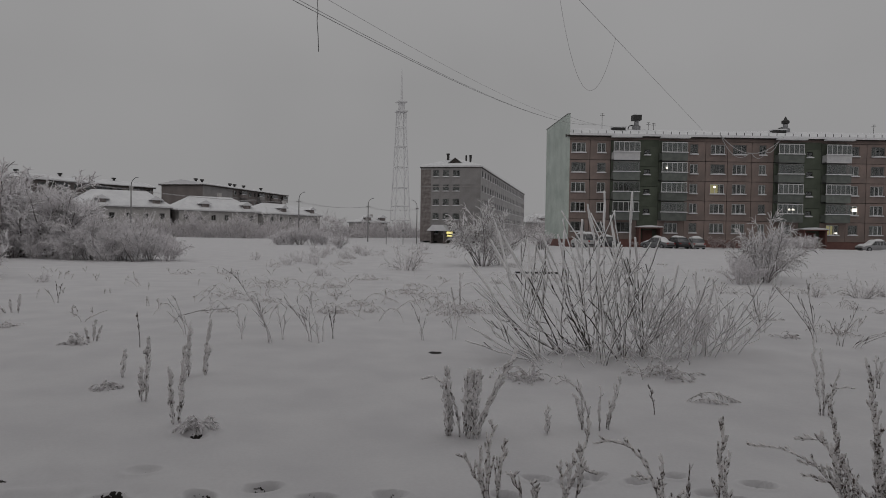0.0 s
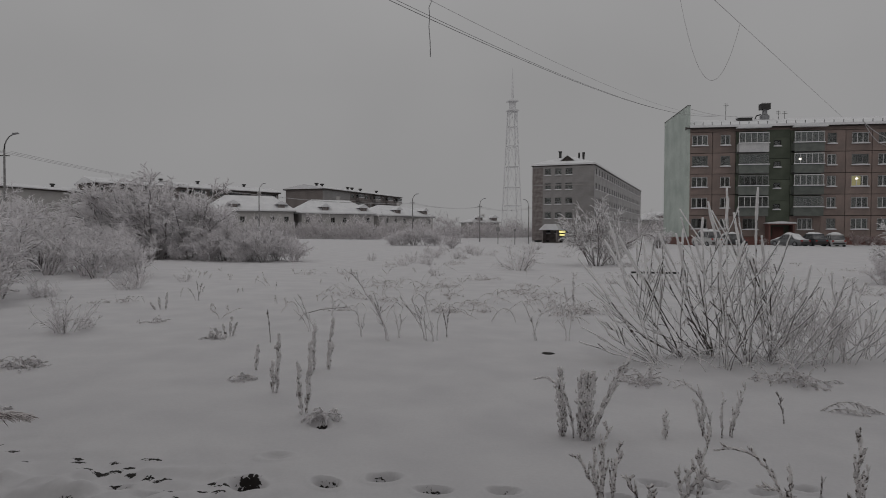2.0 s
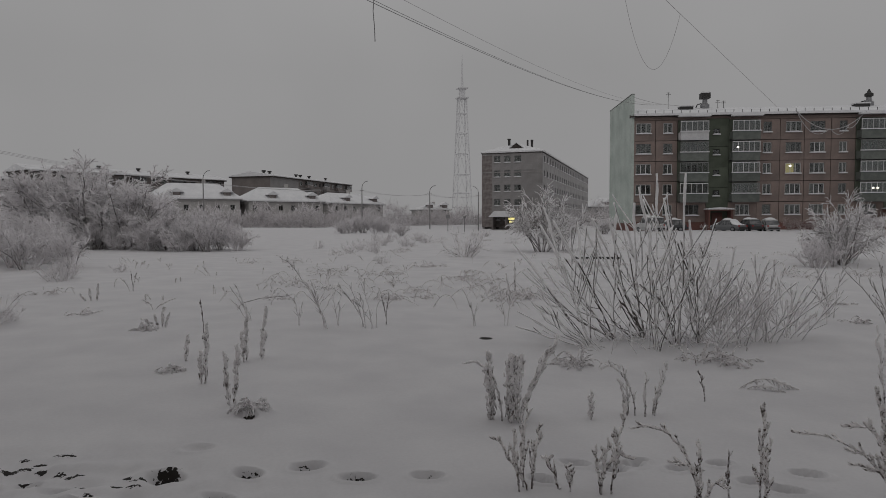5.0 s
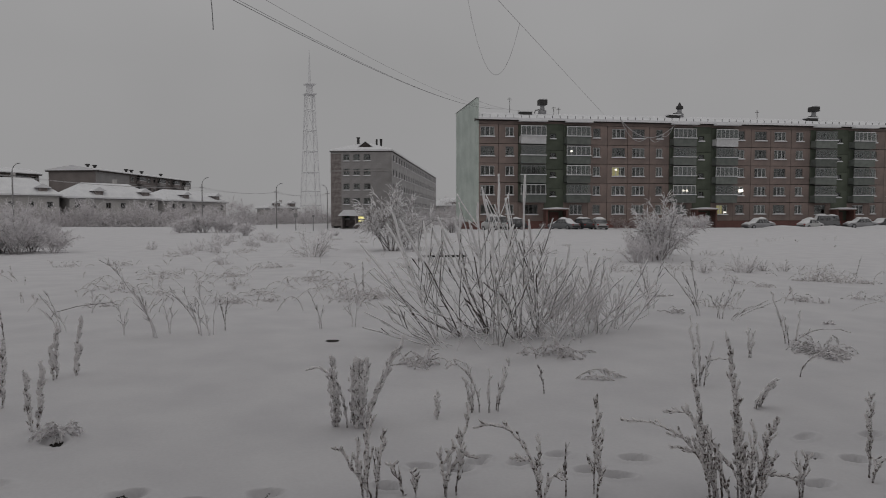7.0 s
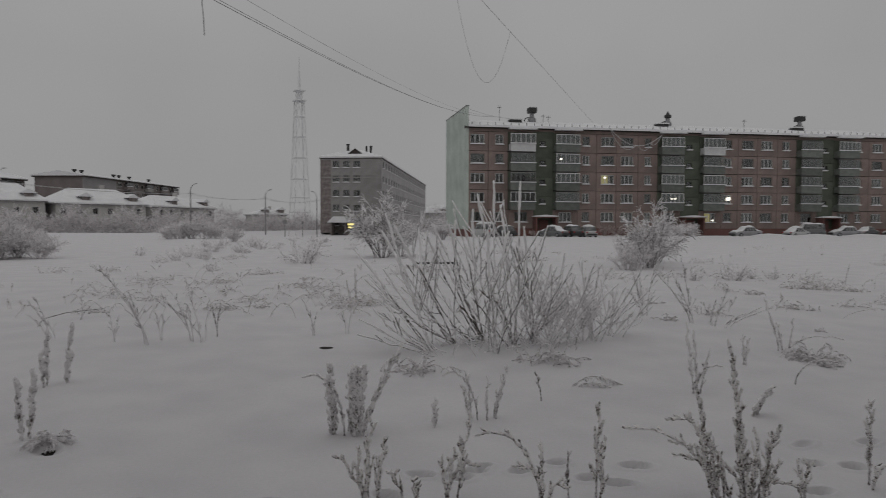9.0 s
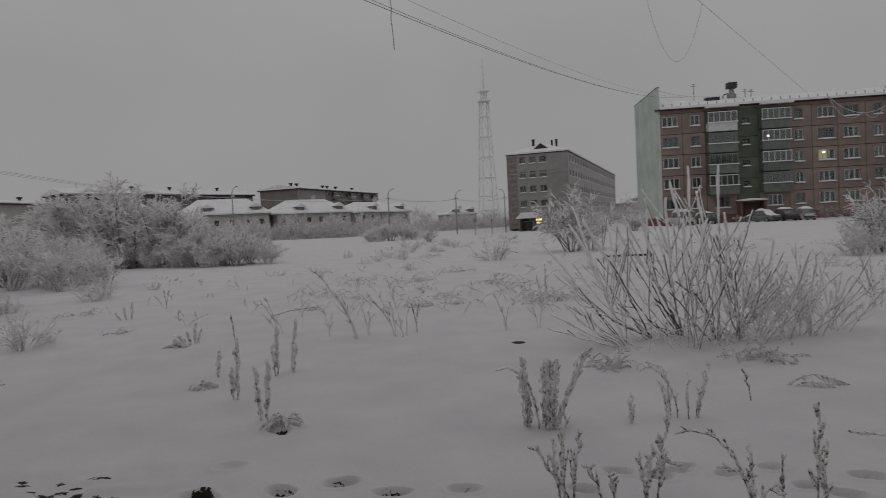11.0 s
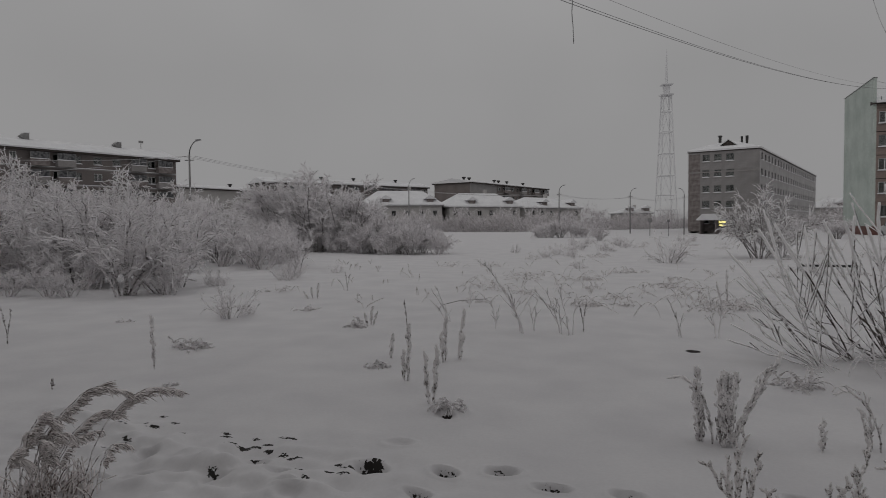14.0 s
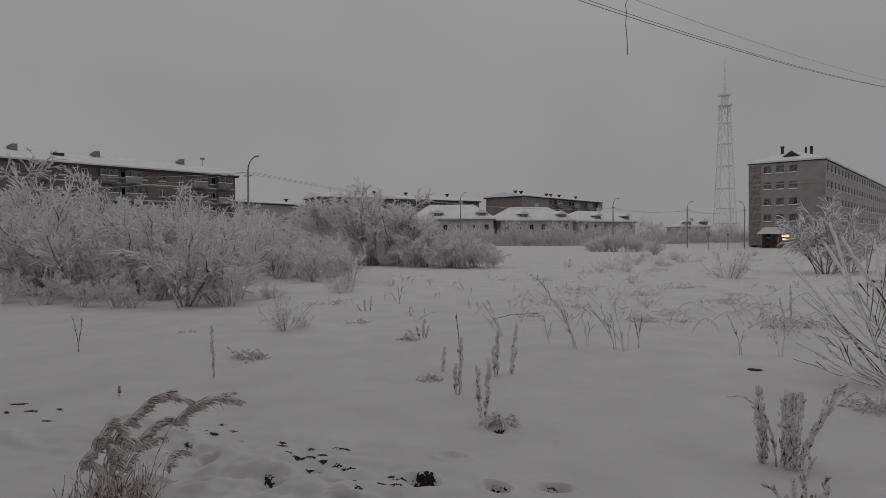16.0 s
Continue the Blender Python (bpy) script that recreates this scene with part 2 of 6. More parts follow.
FARBAND = material("far_band", (0.30, 0.285, 0.28), (0.24, 0.23, 0.225), scale=0.4, rough=0.9)
PLASTER = material("house_plaster", (0.47, 0.455, 0.445), (0.39, 0.375, 0.365), scale=0.3, rough=0.92, fine=4)
# tower steel paled towards the sky's tone, haze put into its colour
HAZESTEEL = material("hazed_steel", (0.74, 0.74, 0.75), (0.63, 0.63, 0.64), scale=0.15, rough=0.9, bump=0)
POLE = material("pole_concrete", (0.20, 0.195, 0.195), (0.28, 0.275, 0.275), scale=2, rough=0.9)
TYRE = material("tyre_rubber", (0.025, 0.025, 0.026), scale=9, rough=0.9)
RIM = material("wheel_rim", (0.35, 0.35, 0.36), scale=9, rough=0.4, metal=0.7)
CARGLASS = material("car_glass", (0.03, 0.032, 0.035), (0.16, 0.16, 0.165), scale=2.5, rough=0.25, bump=0)
LAMPGLASS = material("headlamp_glass", (0.55, 0.55, 0.55), scale=9, rough=0.2, bump=0)
REDLAMP = material("tail_lamp", (0.30, 0.02, 0.02), scale=9, rough=0.3, bump=0)


# ---------------------------------------------------------------- mesh helpers
class Mesher:
    """Collects boxes, tubes and sheets into one mesh."""

    def __init__(self):
        self.v, self.f, self.n = [], [], 0

    def raw(self, verts, faces):
        verts = np.asarray(verts, float)
        self.v.append(verts)
        self.f.extend([tuple(i + self.n for i in f) for f in faces])
        self.n += len(verts)
        return self

    def box(self, x0, x1, y0, y1, z0, z1):
        v = [(x, y, z) for z in (z0, z1) for y in (y0, y1) for x in (x0, x1)]
        return self.raw(v, [(0, 2, 3, 1), (4, 5, 7, 6), (0, 1, 5, 4), (2, 6, 7, 3), (0, 4, 6, 2), (1, 3, 7, 5)])

    def prism(self, outline, y0, y1):
        """An outline of (x, z), counter-clockwise seen from -y, drawn out from y0 to y1."""
        k = len(outline)
        v = [(x, y0, z) for x, z in outline] + [(x, y1, z) for x, z in outline]
        f = [tuple(range(k)), tuple(range(2 * k - 1, k - 1, -1))]
        f += [(i, k + i, k + (i + 1) % k, (i + 1) % k) for i in range(k)]
        return self.raw(v, f)

    def tubes(self, pts, radii, sides=4, caps=True):
        """pts: (count, k, 3); radii: (count, k)."""
        pts, radii = np.asarray(pts, float), np.asarray(radii, float)
        count, k, _ = pts.shape
        if not count:
            return self
        tang = np.gradient(pts, axis=1)
        tang /= np.linalg.norm(tang, axis=2, keepdims=True) + 1e-9
        ref = np.where(np.abs(tang[:, :1, 2:]) > 0.9, [[[1.0, 0.0, 0.0]]], [[[0.0, 0.0, 1.0]]])
        a = np.cross(tang, ref)
        a /= np.linalg.norm(a, axis=2, keepdims=True) + 1e-9
        b = np.cross(tang, a)
        ang = np.arange(sides) * 2 * np.pi / sides
        ring = a[:, :, None] * np.cos(ang)[None, None, :, None] + b[:, :, None] * np.sin(ang)[None, None, :, None]
        verts = (pts[:, :, None] + ring * radii[:, :, None, None]).reshape(-1, 3)
        base = np.arange(count)[:, None, None] * k * sides + np.arange(k - 1)[None, :, None] * sides
        s, s2 = np.arange(sides), (np.arange(sides) + 1) % sides
        quads = np.stack([base + s, base + s2, base + s2 + sides, base + s + sides], -1).reshape(-1, 4) + self.n
        self.v.append(verts)
        self.f.extend(map(tuple, quads.tolist()))
        if caps:
            for off in (0, (k - 1) * sides):
                ends = (np.arange(count)[:, None] * k * sides + off + np.arange(sides)[None]) + self.n
                self.f.extend(map(tuple, ends.tolist()))
        self.n += len(verts)
        return self

    def mesh(self, name, mat, smooth=False):
        me = bpy.data.meshes.new(name)
        me.from_pydata(np.concatenate(self.v).tolist(), [], self.f)
        me.materials.append(mat)
        if smooth:
            me.polygons.foreach_set("use_smooth", [True] * len(me.polygons))
        me.update()
        return me


def part(name, mesher, mat, parent, label="", smooth=False):
    me = mesher if isinstance(mesher, bpy.types.Mesh) else mesher.mesh(name, mat, smooth)
    ob = new(name, me)
    ob.parent = parent
    if label:
        ob["label"] = label
    return ob


def thing(name, m, label, category, group="", kind=""):
    ob = new(name)
    ob.empty_display_size = 0.2
    ob.matrix_basis = m
    return tagged(ob, label, category, group, kind)


# ---------------------------------------------------------------- snow field
WAVES = [(np.random.uniform(0, 2 * np.pi), np.random.uniform(0.7, 1.4), np.random.uniform(0, 2 * np.pi)) for _ in range(14)]
# trodden pits: place, half length, half width, depth
FOOT = [(-3.57, 3.50, 0.07, 0.05, 0.07), (-3.36, 3.21, 0.08, 0.06, 0.08), (-3.50, 3.02, 0.07, 0.05, 0.07), (-1.05, 4.0, 0.10, 0.065, 0.11), (-0.69, 3.87, 0.09, 0.055, 0.11), (-0.26, 3.90, 0.09, 0.05, 0.08), (-1.40, 3.86, 0.085, 0.06, 0.13),
        (-1.89, 3.75, 0.11, 0.08, 0.14), (-1.44, 3.51, 0.08, 0.05, 0.09), (-1.89, 4.21, 0.10, 0.06, 0.03), (-2.71, 3.63, 0.07, 0.045, 0.08), (-2.79, 3.31, 0.09, 0.05, 0.06), (-2.43, 3.50, 0.08, 0.05, 0.07), (-2.23, 3.35, 0.10, 0.05, 0.07), (-2.14, 3.20, 0.09, 0.06, 0.07),
        (0.45, 3.89, 0.08, 0.05, 0.09), (0.69, 4.17, 0.08, 0.05, 0.08), (0.91, 4.10, 0.085, 0.05, 0.10), (1.05, 4.21, 0.07, 0.05, 0.09), (1.12, 4.29, 0.06, 0.04, 0.08), (1.36, 4.18, 0.08, 0.05, 0.09), (1.64, 4.27, 0.07, 0.05, 0.08), (1.75, 3.97, 0.08, 0.05, 0.09), (1.89, 3.85, 0.09, 0.055, 0.09), (2.13, 4.12, 0.09, 0.05, 0.09)]
LATER = [(3.56, 3.87, 0.075, 0.06, 0.10), (3.33, 3.97, 0.06, 0.05, 0.09), (3.04, 3.56, 0.08, 0.05, 0.09), (3.53, 4.31, 0.09, 0.04, 0.04), (2.82, 3.96, 0.07, 0.05, 0.08), (4.02, 4.25, 0.08, 0.05, 0.06), (-3.85, 3.49, 0.07, 0.05, 0.06), (-1.82, 4.90, 0.09, 0.05, 0.05)]


def waves(x, y, length):
    h = 0 * x
    for turn, f, off in WAVES:
        k = 2 * np.pi * f / length
        h = h + np.sin(k * (x * np.cos(turn) + y * np.sin(turn)) + off + length)
    return h / len(WAVES)


def snow_height(x, y):
    x, y = np.asarray(x, float), np.asarray(y, float)
    h = 0.10 * waves(x, y, 9.0) + 0.034 * waves(x, y, 2.3) + 0.013 * waves(x, y, 0.75)
    far = np.clip((np.hypot(x, y) - 18) / 30, 0, 1)
    h = h * (1 - 0.4 * far) + 0.16 * far * waves(x, y, 26.0)
    h = h - 0.75 * np.exp(-((x - 2) / 16) ** 2 - ((y - 118) / 34) ** 2)
    bank = np.exp(-((y - 75.5) / 2.2) ** 2) * np.clip((x - 36) / 6, 0, 1) * np.clip((95 - x) / 6, 0, 1)
    h = h + bank * np.clip(0.25 + 0.9 * waves(x, y, 9.0), 0, 0.6)
    track = np.exp(-((x + 3.2) / 1.9) ** 2 - ((y - 3.35) / 0.62) ** 2)
    h = h - track * (0.06 + 0.10 * waves(x, y, 0.5) + 0.075 * waves(x, y, 0.24))
    rough = 0.35 * waves(x, y, 0.16)
    for n, (fx, fy, long, wide, deep) in enumerate(FOOT + LATER):
        c, w = math.cos(0.35 * math.sin(7.0 * n)), math.sin(0.35 * math.sin(7.0 * n))
        u, v = (x - fx) * c + (y - fy) * w, (y - fy) * c - (x - fx) * w
        d = ((u / long) ** 2 + (v / wide) ** 2) * (1 + rough)
        h = h - deep * np.exp(-d ** 2.2) * np.clip(0.75 + 0.45 * v / wide, 0.2, 1.3) + 0.012 * np.exp(-((d - 2.0) / 0.8) ** 2)
    # pillows of snow between the trodden places
    for n in range(34):
        mx, my = -5.6 + 4.4 * ((n * 0.618) % 1), 3.0 + 0.95 * ((n * 0.377 + 0.2) % 1)
        d = ((x - mx) / (0.12 + 0.1 * ((n * 0.27) % 1))) ** 2 + ((y - my) / 0.10) ** 2
        h = h + 0.03 * np.exp(-d ** 2)
    d = ((x + 1.84) / 0.17) ** 2 + ((y - 5.03) / 0.12) ** 2
    return h + 0.07 * np.exp(-d ** 1.5)


def ground_z(x, y):
    return float(snow_height(np.array([x]), np.array([y]))[0])


def steps(*spans):
    out = []
    for a, b, s in spans:
        out += list(np.arange(a, b - 1e-6, s))
    return np.array(out + [spans[-1][1]])


# dark cracks in the trodden snow, bare earth and painted shade: place and length
STREAKS = [(-4.13, 3.76, 0.07), (-3.88, 3.59, 0.08), (-4.05, 3.93, 0.04), (-3.94, 3.91, 0.07), (-3.84, 4.03, 0.04), (-4.07, 4.13, 0.04), (-3.61, 3.88, 0.04), (-3.28, 3.99, 0.04), (-3.23, 3.93, 0.04), (-3.10, 3.83, 0.04), (-2.98, 3.82, 0.10), (-2.92, 3.86, 0.06),
           (-2.86, 3.84, 0.04), (-2.77, 3.69, 0.06), (-2.83, 3.92, 0.04), (-2.75, 3.82, 0.04), (-3.00, 3.99, 0.03), (-2.82, 4.06, 0.03), (-2.75, 4.06, 0.05), (-2.71, 4.06, 0.02), (-2.59, 3.77, 0.05), (-2.50, 3.72, 0.04), (-2.46, 3.74, 0.06), (-2.33, 3.61, 0.07),
           (-2.25, 3.62, 0.04), (-2.17, 3.46, 0.10), (-2.11, 3.72, 0.04), (-2.00, 3.59, 0.04), (-2.01, 3.71, 0.03), (-2.11, 3.61, 0.03), (-2.87, 3.37, 0.06), (-3.93, 3.45, 0.06), (-6.10, 3.71, 0.14), (-6.49, 3.83, 0.16), (-5.63, 3.57, 0.10), (-6.30, 3.60, 0.07),
           (-5.90, 3.86, 0.06)]


def build_ground():
    xs = steps((-4000, -1000, 600), (-1000, -200, 80), (-200, -60, 10), (-60, -20, 1.5), (-20, -7, 0.22), (-7, -4.4, 0.03), (-4.4, 4.2, 0.021), (4.2, 6, 0.06), (6, 14, 0.2), (14, 100, 1.2), (100, 200, 10), (200, 1000, 80), (1000, 4000, 600))
    ys = steps((-3000, -200, 400), (-200, -20, 20), (-20, 2, 1.0), (2, 2.9, 0.05), (2.9, 4.5, 0.019), (4.5, 5.3, 0.035), (5.3, 10, 0.09), (10, 22, 0.3), (22, 80, 0.9), (80, 150, 3), (150, 400, 20), (400, 4500, 410))
    gx, gy = np.meshgrid(xs, ys)
    gz = snow_height(gx, gy)
    nx, ny = len(xs), len(ys)
    v = np.stack([gx, gy, gz], -1).reshape(-1, 3)
    i = (np.arange(ny - 1)[:, None] * nx + np.arange(nx - 1)[None]).reshape(-1)
    f = np.stack([i, i + 1, i + nx + 1, i + nx], -1)
    me = bpy.data.meshes.new("ground")
    me.from_pydata(v.tolist(), [], f.tolist())
    me.polygons.foreach_set("use_smooth", [True] * len(me.polygons))
    me.materials.append(SNOW)
    # dark at the far side of the deepest pits: earth, and the pits' shade painted in
    bare = 0 * gx
    for px, py, rx, ry, share in ((-1.90, 3.82, 0.085, 0.06, 0.92), (-1.40, 3.89, 0.075, 0.04, 0.95), (-1.44, 3.53, 0.07, 0.035, 0.9), (-0.69, 3.90, 0.075, 0.035, 0.9), (-1.05, 4.035, 0.075, 0.03, 0.75), (-0.26, 3.925, 0.06, 0.025, 0.75), (-1.80, 4.91, 0.06, 0.035, 0.70),
                                  (-2.71, 3.65, 0.06, 0.035, 0.85), (0.91, 4.12, 0.05, 0.025, 0.7), (1.05, 4.23, 0.05, 0.025, 0.7), (2.13, 4.14, 0.05, 0.02, 0.65), (3.33, 3.99, 0.05, 0.03, 0.85), (3.56, 3.89, 0.04, 0.02, 0.6)):
        bare = np.maximum(bare, share * np.exp(-(((gx - px) / rx) ** 2 + ((gy - py) / ry) ** 2) ** 1.5))
    for n, (px, py, long) in enumerate(STREAKS):
        slant = 0.35 * math.sin(5.0 * n)
        u, v = gx - px, gy - py - slant * (gx - px)
        bare = np.maximum(bare, (0.78 + 0.20 * math.sin(3.0 * n) ** 2) * np.exp(-((u / (0.026 + 0.55 * long)) ** 2 + (v / (0.022 + 0.10 * long)) ** 2) ** 1.2))
    me.attributes.new("soil_and_shade", "FLOAT", "POINT").data.foreach_set("value", bare.reshape(-1))
    tagged(new("ground", me), "open field of trodden grey-white snow", "snow", kind="structure")


build_ground()


def build_hole():
    """A flat dark disc for the earth and shade inside a small melted hole."""
    rnd = random.Random(5)
    m = Mesher()
    # a melted hole
    for px, py, rx, ry in ((0.02, 8.6, 0.085, 0.06),):
        wob = np.array([rnd.uniform(0.8, 1.2) for _ in range(28)])
        wob = (np.roll(wob, 1) + 2 * wob + np.roll(wob, -1)) / 4
        rings = [(px, py, ground_z(px, py) + 0.006)]
        for share, lift in ((0.2, 0.006), (0.4, 0.006), (0.6, 0.006), (0.8, 0.006), (1.0, 0.005), (1.02, -0.03)):
            a = np.arange(28) * math.pi / 14
            rx2, ry2 = px + rx * wob * share * np.cos(a), py + ry * wob * share * np.sin(a)
            rings += list(zip(rx2.tolist(), ry2.tolist(), (snow_height(rx2, ry2) + lift).tolist()))
        m.raw(rings, [(0, 1 + i, 1 + (i + 1) % 28) for i in range(28)] + [(1 + 28 * r + i, 29 + 28 * r + i, 29 + 28 * r + (i + 1) % 28, 1 + 28 * r + (i + 1) % 28) for r in range(5) for i in range(28)])
    tagged(new("soil_patch", m.mesh("soil_patch", HOLEDARK)), "flat dark disc for the earth and shade in a small melted hole", "soil")


build_hole()


# ---------------------------------------------------------------- apartment block of five storeys
FLOORS = [1.04 + 2.75 * i for i in range(5)]
MESHES = {}


def cached(key, make):
    if key not in MESHES:
        MESHES[key] = make()
    return MESHES[key]


def hole_panel(w, h, d, hole=None):
    """A wall panel from (0,0,0), its outer face at y = 0, with an opening (x0, x1, z0, z1)."""
    m = Mesher()
    if not hole:
        return m.box(0, w, 0, d, 0, h)
    x0, x1, z0, z1 = hole
    m.box(0, x0, 0, d, 0, h).box(x1, w, 0, d, 0, h).box(x0, x1, 0, d, 0, z0).box(x0, x1, 0, d, z1, h)
    return m


def ring_frame(w, h, t, d):
    """A rectangular frame in one piece."""
    v = [(x, y, z) for y in (0, d) for x, z in ((0, 0), (w, 0), (w, h), (0, h), (t, t), (w - t, t), (w - t, h - t), (t, h - t))]
    f = []
    for i in range(4):
        j = (i + 1) % 4
        f += [(i, j, 4 + j, 4 + i), (8 + i, 12 + i, 12 + j, 8 + j), (i, 8 + i, 8 + j, j), (4 + i, 4 + j, 12 + j, 12 + i)]
    return Mesher().raw(v, f)


def window_unit(parent, x, y, z, w, h, bars, mat, glass=GLASS, lit=None, curtain=True, sill=True):
    """A window with frame, pane, snowy sill and what stands behind it; its lower left corner at x, y, z."""
    t = 0.075

    win = part("window", cached(("frame", w, h, mat.name), lambda: ring_frame(w, h, t, 0.08).mesh("window", mat)), None, parent)
    for b in bars:
        mul = part("mullion", cached(("mullion", h, mat.name), lambda: Mesher().box(-0.04, 0.04, 0.004, 0.076, t, h - t).mesh("mullion", mat)), None, win)
        mul.location = (b * w, 0, 0)
    win.location = (x, y, z)
    part("pane", cached(("pane", w, h, glass.name), lambda: Mesher().box(t, w - t, 0.035, 0.05, t, h - t).mesh("pane", glass)), None, win)
    if curtain:
        back = CURTAIN if lit is None else lit
        x0, x1 = (t, w * 0.58) if lit else random.choice([(t, w * 0.3), (w * 0.62, w - t), (t, w - t), (t, w * 0.45)])
        key = ("curtain", w, h, round(x0, 2), round(x1, 2), back.name)
        part("curtain", cached(key, lambda: Mesher().box(x0, x1, 0.14, 0.17, t, h - t).mesh("curtain", back)), None, win)
    if sill:
        def sill_mesh():
            return Mesher().prism([(-0.07, -0.07), (w + 0.07, -0.07), (w + 0.06, 0.06), (w * 0.7, 0.13), (w * 0.3, 0.11), (-0.06, 0.06)], -0.30, -0.02).mesh("sill", ROOFSNOW)
        part("sill", cached(("sill", w), sill_mesh), None, win, "sill with a roll of snow")
    return win


def apartment_block():
    X0, Y0 = 18.3, 90.0
    block = thing("apartment_building", pose(X0, Y0, 0), "five-storey panel block with brown and green walls and snowy roof", "building")
    L, D = 68.1, 13.0
    part("core", Mesher().box(0.3, L - 0.3, 0.9, D, -0.3, 15.2), DARK, block, "solid block painted near-black for the shade in the rooms")
    part("plinth", Mesher().box(0.35, L, 0.05, 0.85, -0.6, 1.02), PLINTH, block, "red painted plinth")
    part("joint_backing", Mesher().box(0.35, L - 0.02, 0.26, 0.3, 1.0, 1.04), JOINT, block)
    part("frieze", Mesher().box(0.35, L - 0.03, 0.02, 0.28, 14.77, 15.2), BROWN, block)
    # panels: left, right, window span, in metres from the corner
    brown = [(0.3, 3.2, 0.6, 2.6), (3.2, 6.1, 4.2, 5.4), (16.5, 19.4, 17.2, 18.3), (19.4, 22.5, 20.1, 22.1), (22.5, 25.9, 23.2, 25.1), (25.9, 29.0, 26.9, 27.9),
             (39.3, 42.1, 39.7, 41.0), (42.1, 45.3, 42.7, 44.6), (45.3, 48.7, 45.9, 47.8), (48.7, 51.9, 49.5, 50.7), (62.1, 64.7, 62.4, 63.3), (64.7, 68.1, 65.2, 67.0)]
    lit = {(3, 2): LIT}
    for n, (a, b, wa, wb) in enumerate(brown):
        for k, z in enumerate(FLOORS):
            w, h = b - a - 0.07, 2.68
            hole = (wa - a, wb - a, 0.96, 2.34)
            key = ("brown", round(w, 2), round(hole[0], 2), round(hole[1], 2))
            p = part("panel", cached(key, lambda: hole_panel(w, h, 0.28, hole).mesh("panel", BROWN)), None, block)
            p.location = (a, 0, z)
            bars = (0.33, 0.66) if wb - wa > 1.6 else (0.5,)
            mat = FRAMEW if random.random() < 0.72 else FRAMED
            window_unit(block, wa, 0.1, z + 0.96, round(wb - wa, 2), 1.38, bars, mat, lit=lit.get((n, k)))
    # balcony and stair bays
    stairs = [(9.9, 12.8), (32.7, 35.7), (55.6, 58.4)]
    bays = [(6.1, 9.9), (12.8, 16.5), (29.0, 32.7), (35.7, 39.3), (51.9, 55.6), (58.4, 62.1)]
    for a, b in stairs:
        for k, z in enumerate(FLOORS):
            w = b - a - 0.05
            # landing windows stand half a storey up
            hole = (w * 0.30, w * 0.60, 1.60, 2.36) if k else None
            key = ("stair", round(w, 2), bool(k))
            if k:
                p = part("panel", cached(key, lambda: hole_panel(w, 2.70, 0.28, hole).mesh("panel", GREEN)), None, block)
                p.location = (a, 0, z - 0.85)
                window_unit(block, a + hole[0], 0.1, z - 0.85 + 1.60, round(hole[1] - hole[0], 2), 0.76, (), DARK, curtain=False)
        low = part("panel", hole_panel(b - a - 0.05, 1.85, 0.28), GREEN, block)
        low.location = (a, 0.0, 1.04)
        top = part("panel", hole_panel(b - a - 0.05, 1.0, 0.28), GREEN, block)
        top.location = (a, 0.0, 13.9)
        porch = part("porch", Mesher().box(a - 0.2, b + 0.2, -1.7, 0.0, 2.55, 2.7).box(a - 0.1, a + 0.1, -1.6, -0.02, -0.3, 2.55).box(b - 0.1, b + 0.1, -1.6, -0.02, -0.3, 2.55), PLINTH, block)
        part("canopy_snow", Mesher().prism([(a - 0.3, 2.7), (b + 0.3, 2.7), (b + 0.2, 2.84), ((a + b) / 2, 3.0), (a - 0.2, 2.84)], -1.8, 0.0), ROOFSNOW, porch, "pillow of snow on the canopy")
        part("door", Mesher().box(a + 0.75, b - 0.75, -0.08, -0.01, -0.2, 2.3).box(b - 0.95, b - 0.9, -0.13, -0.08, 0.9, 1.2), PLINTH, porch, "dark red entrance door")
    white = {(0, 4), (3, 4)}
    paleglass = {(0, 1), (2, 4), (2, 2), (3, 2), (1, 3), (1, 4)}
    spots = {(2, 1, 0.45), (2, 1, 0.6), (1, 3, 0.2)}
    for n, (a, b) in enumerate(bays):
        w = b - a
        for k, z in enumerate(FLOORS):
            hole = (w * 0.25, w * 0.75, 0.9 if k == 0 else 0.1, 2.34)
            key = ("bay", round(w, 2), k == 0)
            p = part("panel", cached(key, lambda: hole_panel(w - 0.05, 2.70, 0.28, hole).mesh("panel", GREEN if k else BROWN)), None, block)
            p.location = (a, 0, z)
            if k == 0:
                win = window_unit(block, a + hole[0], 0.1, z + 0.9, round(w * 0.5, 2), 1.44, (0.33, 0.66), FRAMEW if n % 2 else FRAMED, lit=LIT if n == 3 else None)
                continue
            window_unit(block, a + hole[0], 0.1, z + 0.1, round(w * 0.5, 2), 2.24, (0.4,), FRAMED, curtain=True, sill=False)
            bal = part("balcony", Mesher().box(a + 0.08, b - 0.08, -1.12, -0.004, z - 0.12, z + 0.02), POLE, block)
            skin = WHITEPAR if (n, k) in white else PARAPET
            part("parapet", Mesher().box(a + 0.08, b - 0.08, -1.16, -1.10, z - 0.1, z + 1.0).box(a + 0.08, a + 0.14, -1.10, -0.004, z - 0.1, z + 1.0).box(b - 0.14, b - 0.08, -1.10, -0.004, z - 0.1, z + 1.0), skin, bal)
            part("rail_snow", Mesher().box(a, b, -1.3, -1.05, z + 1.0, z + 1.12), ROOFSNOW, bal, "rail with a strip of snow")
            fm = FRAMEW if (n, k) in white or (n, k) in paleglass or random.random() < 0.25 else FRAMED
            g = Mesher().box(a + 0.08, b - 0.08, -1.15, -1.09, z + 2.34, z + 2.44)
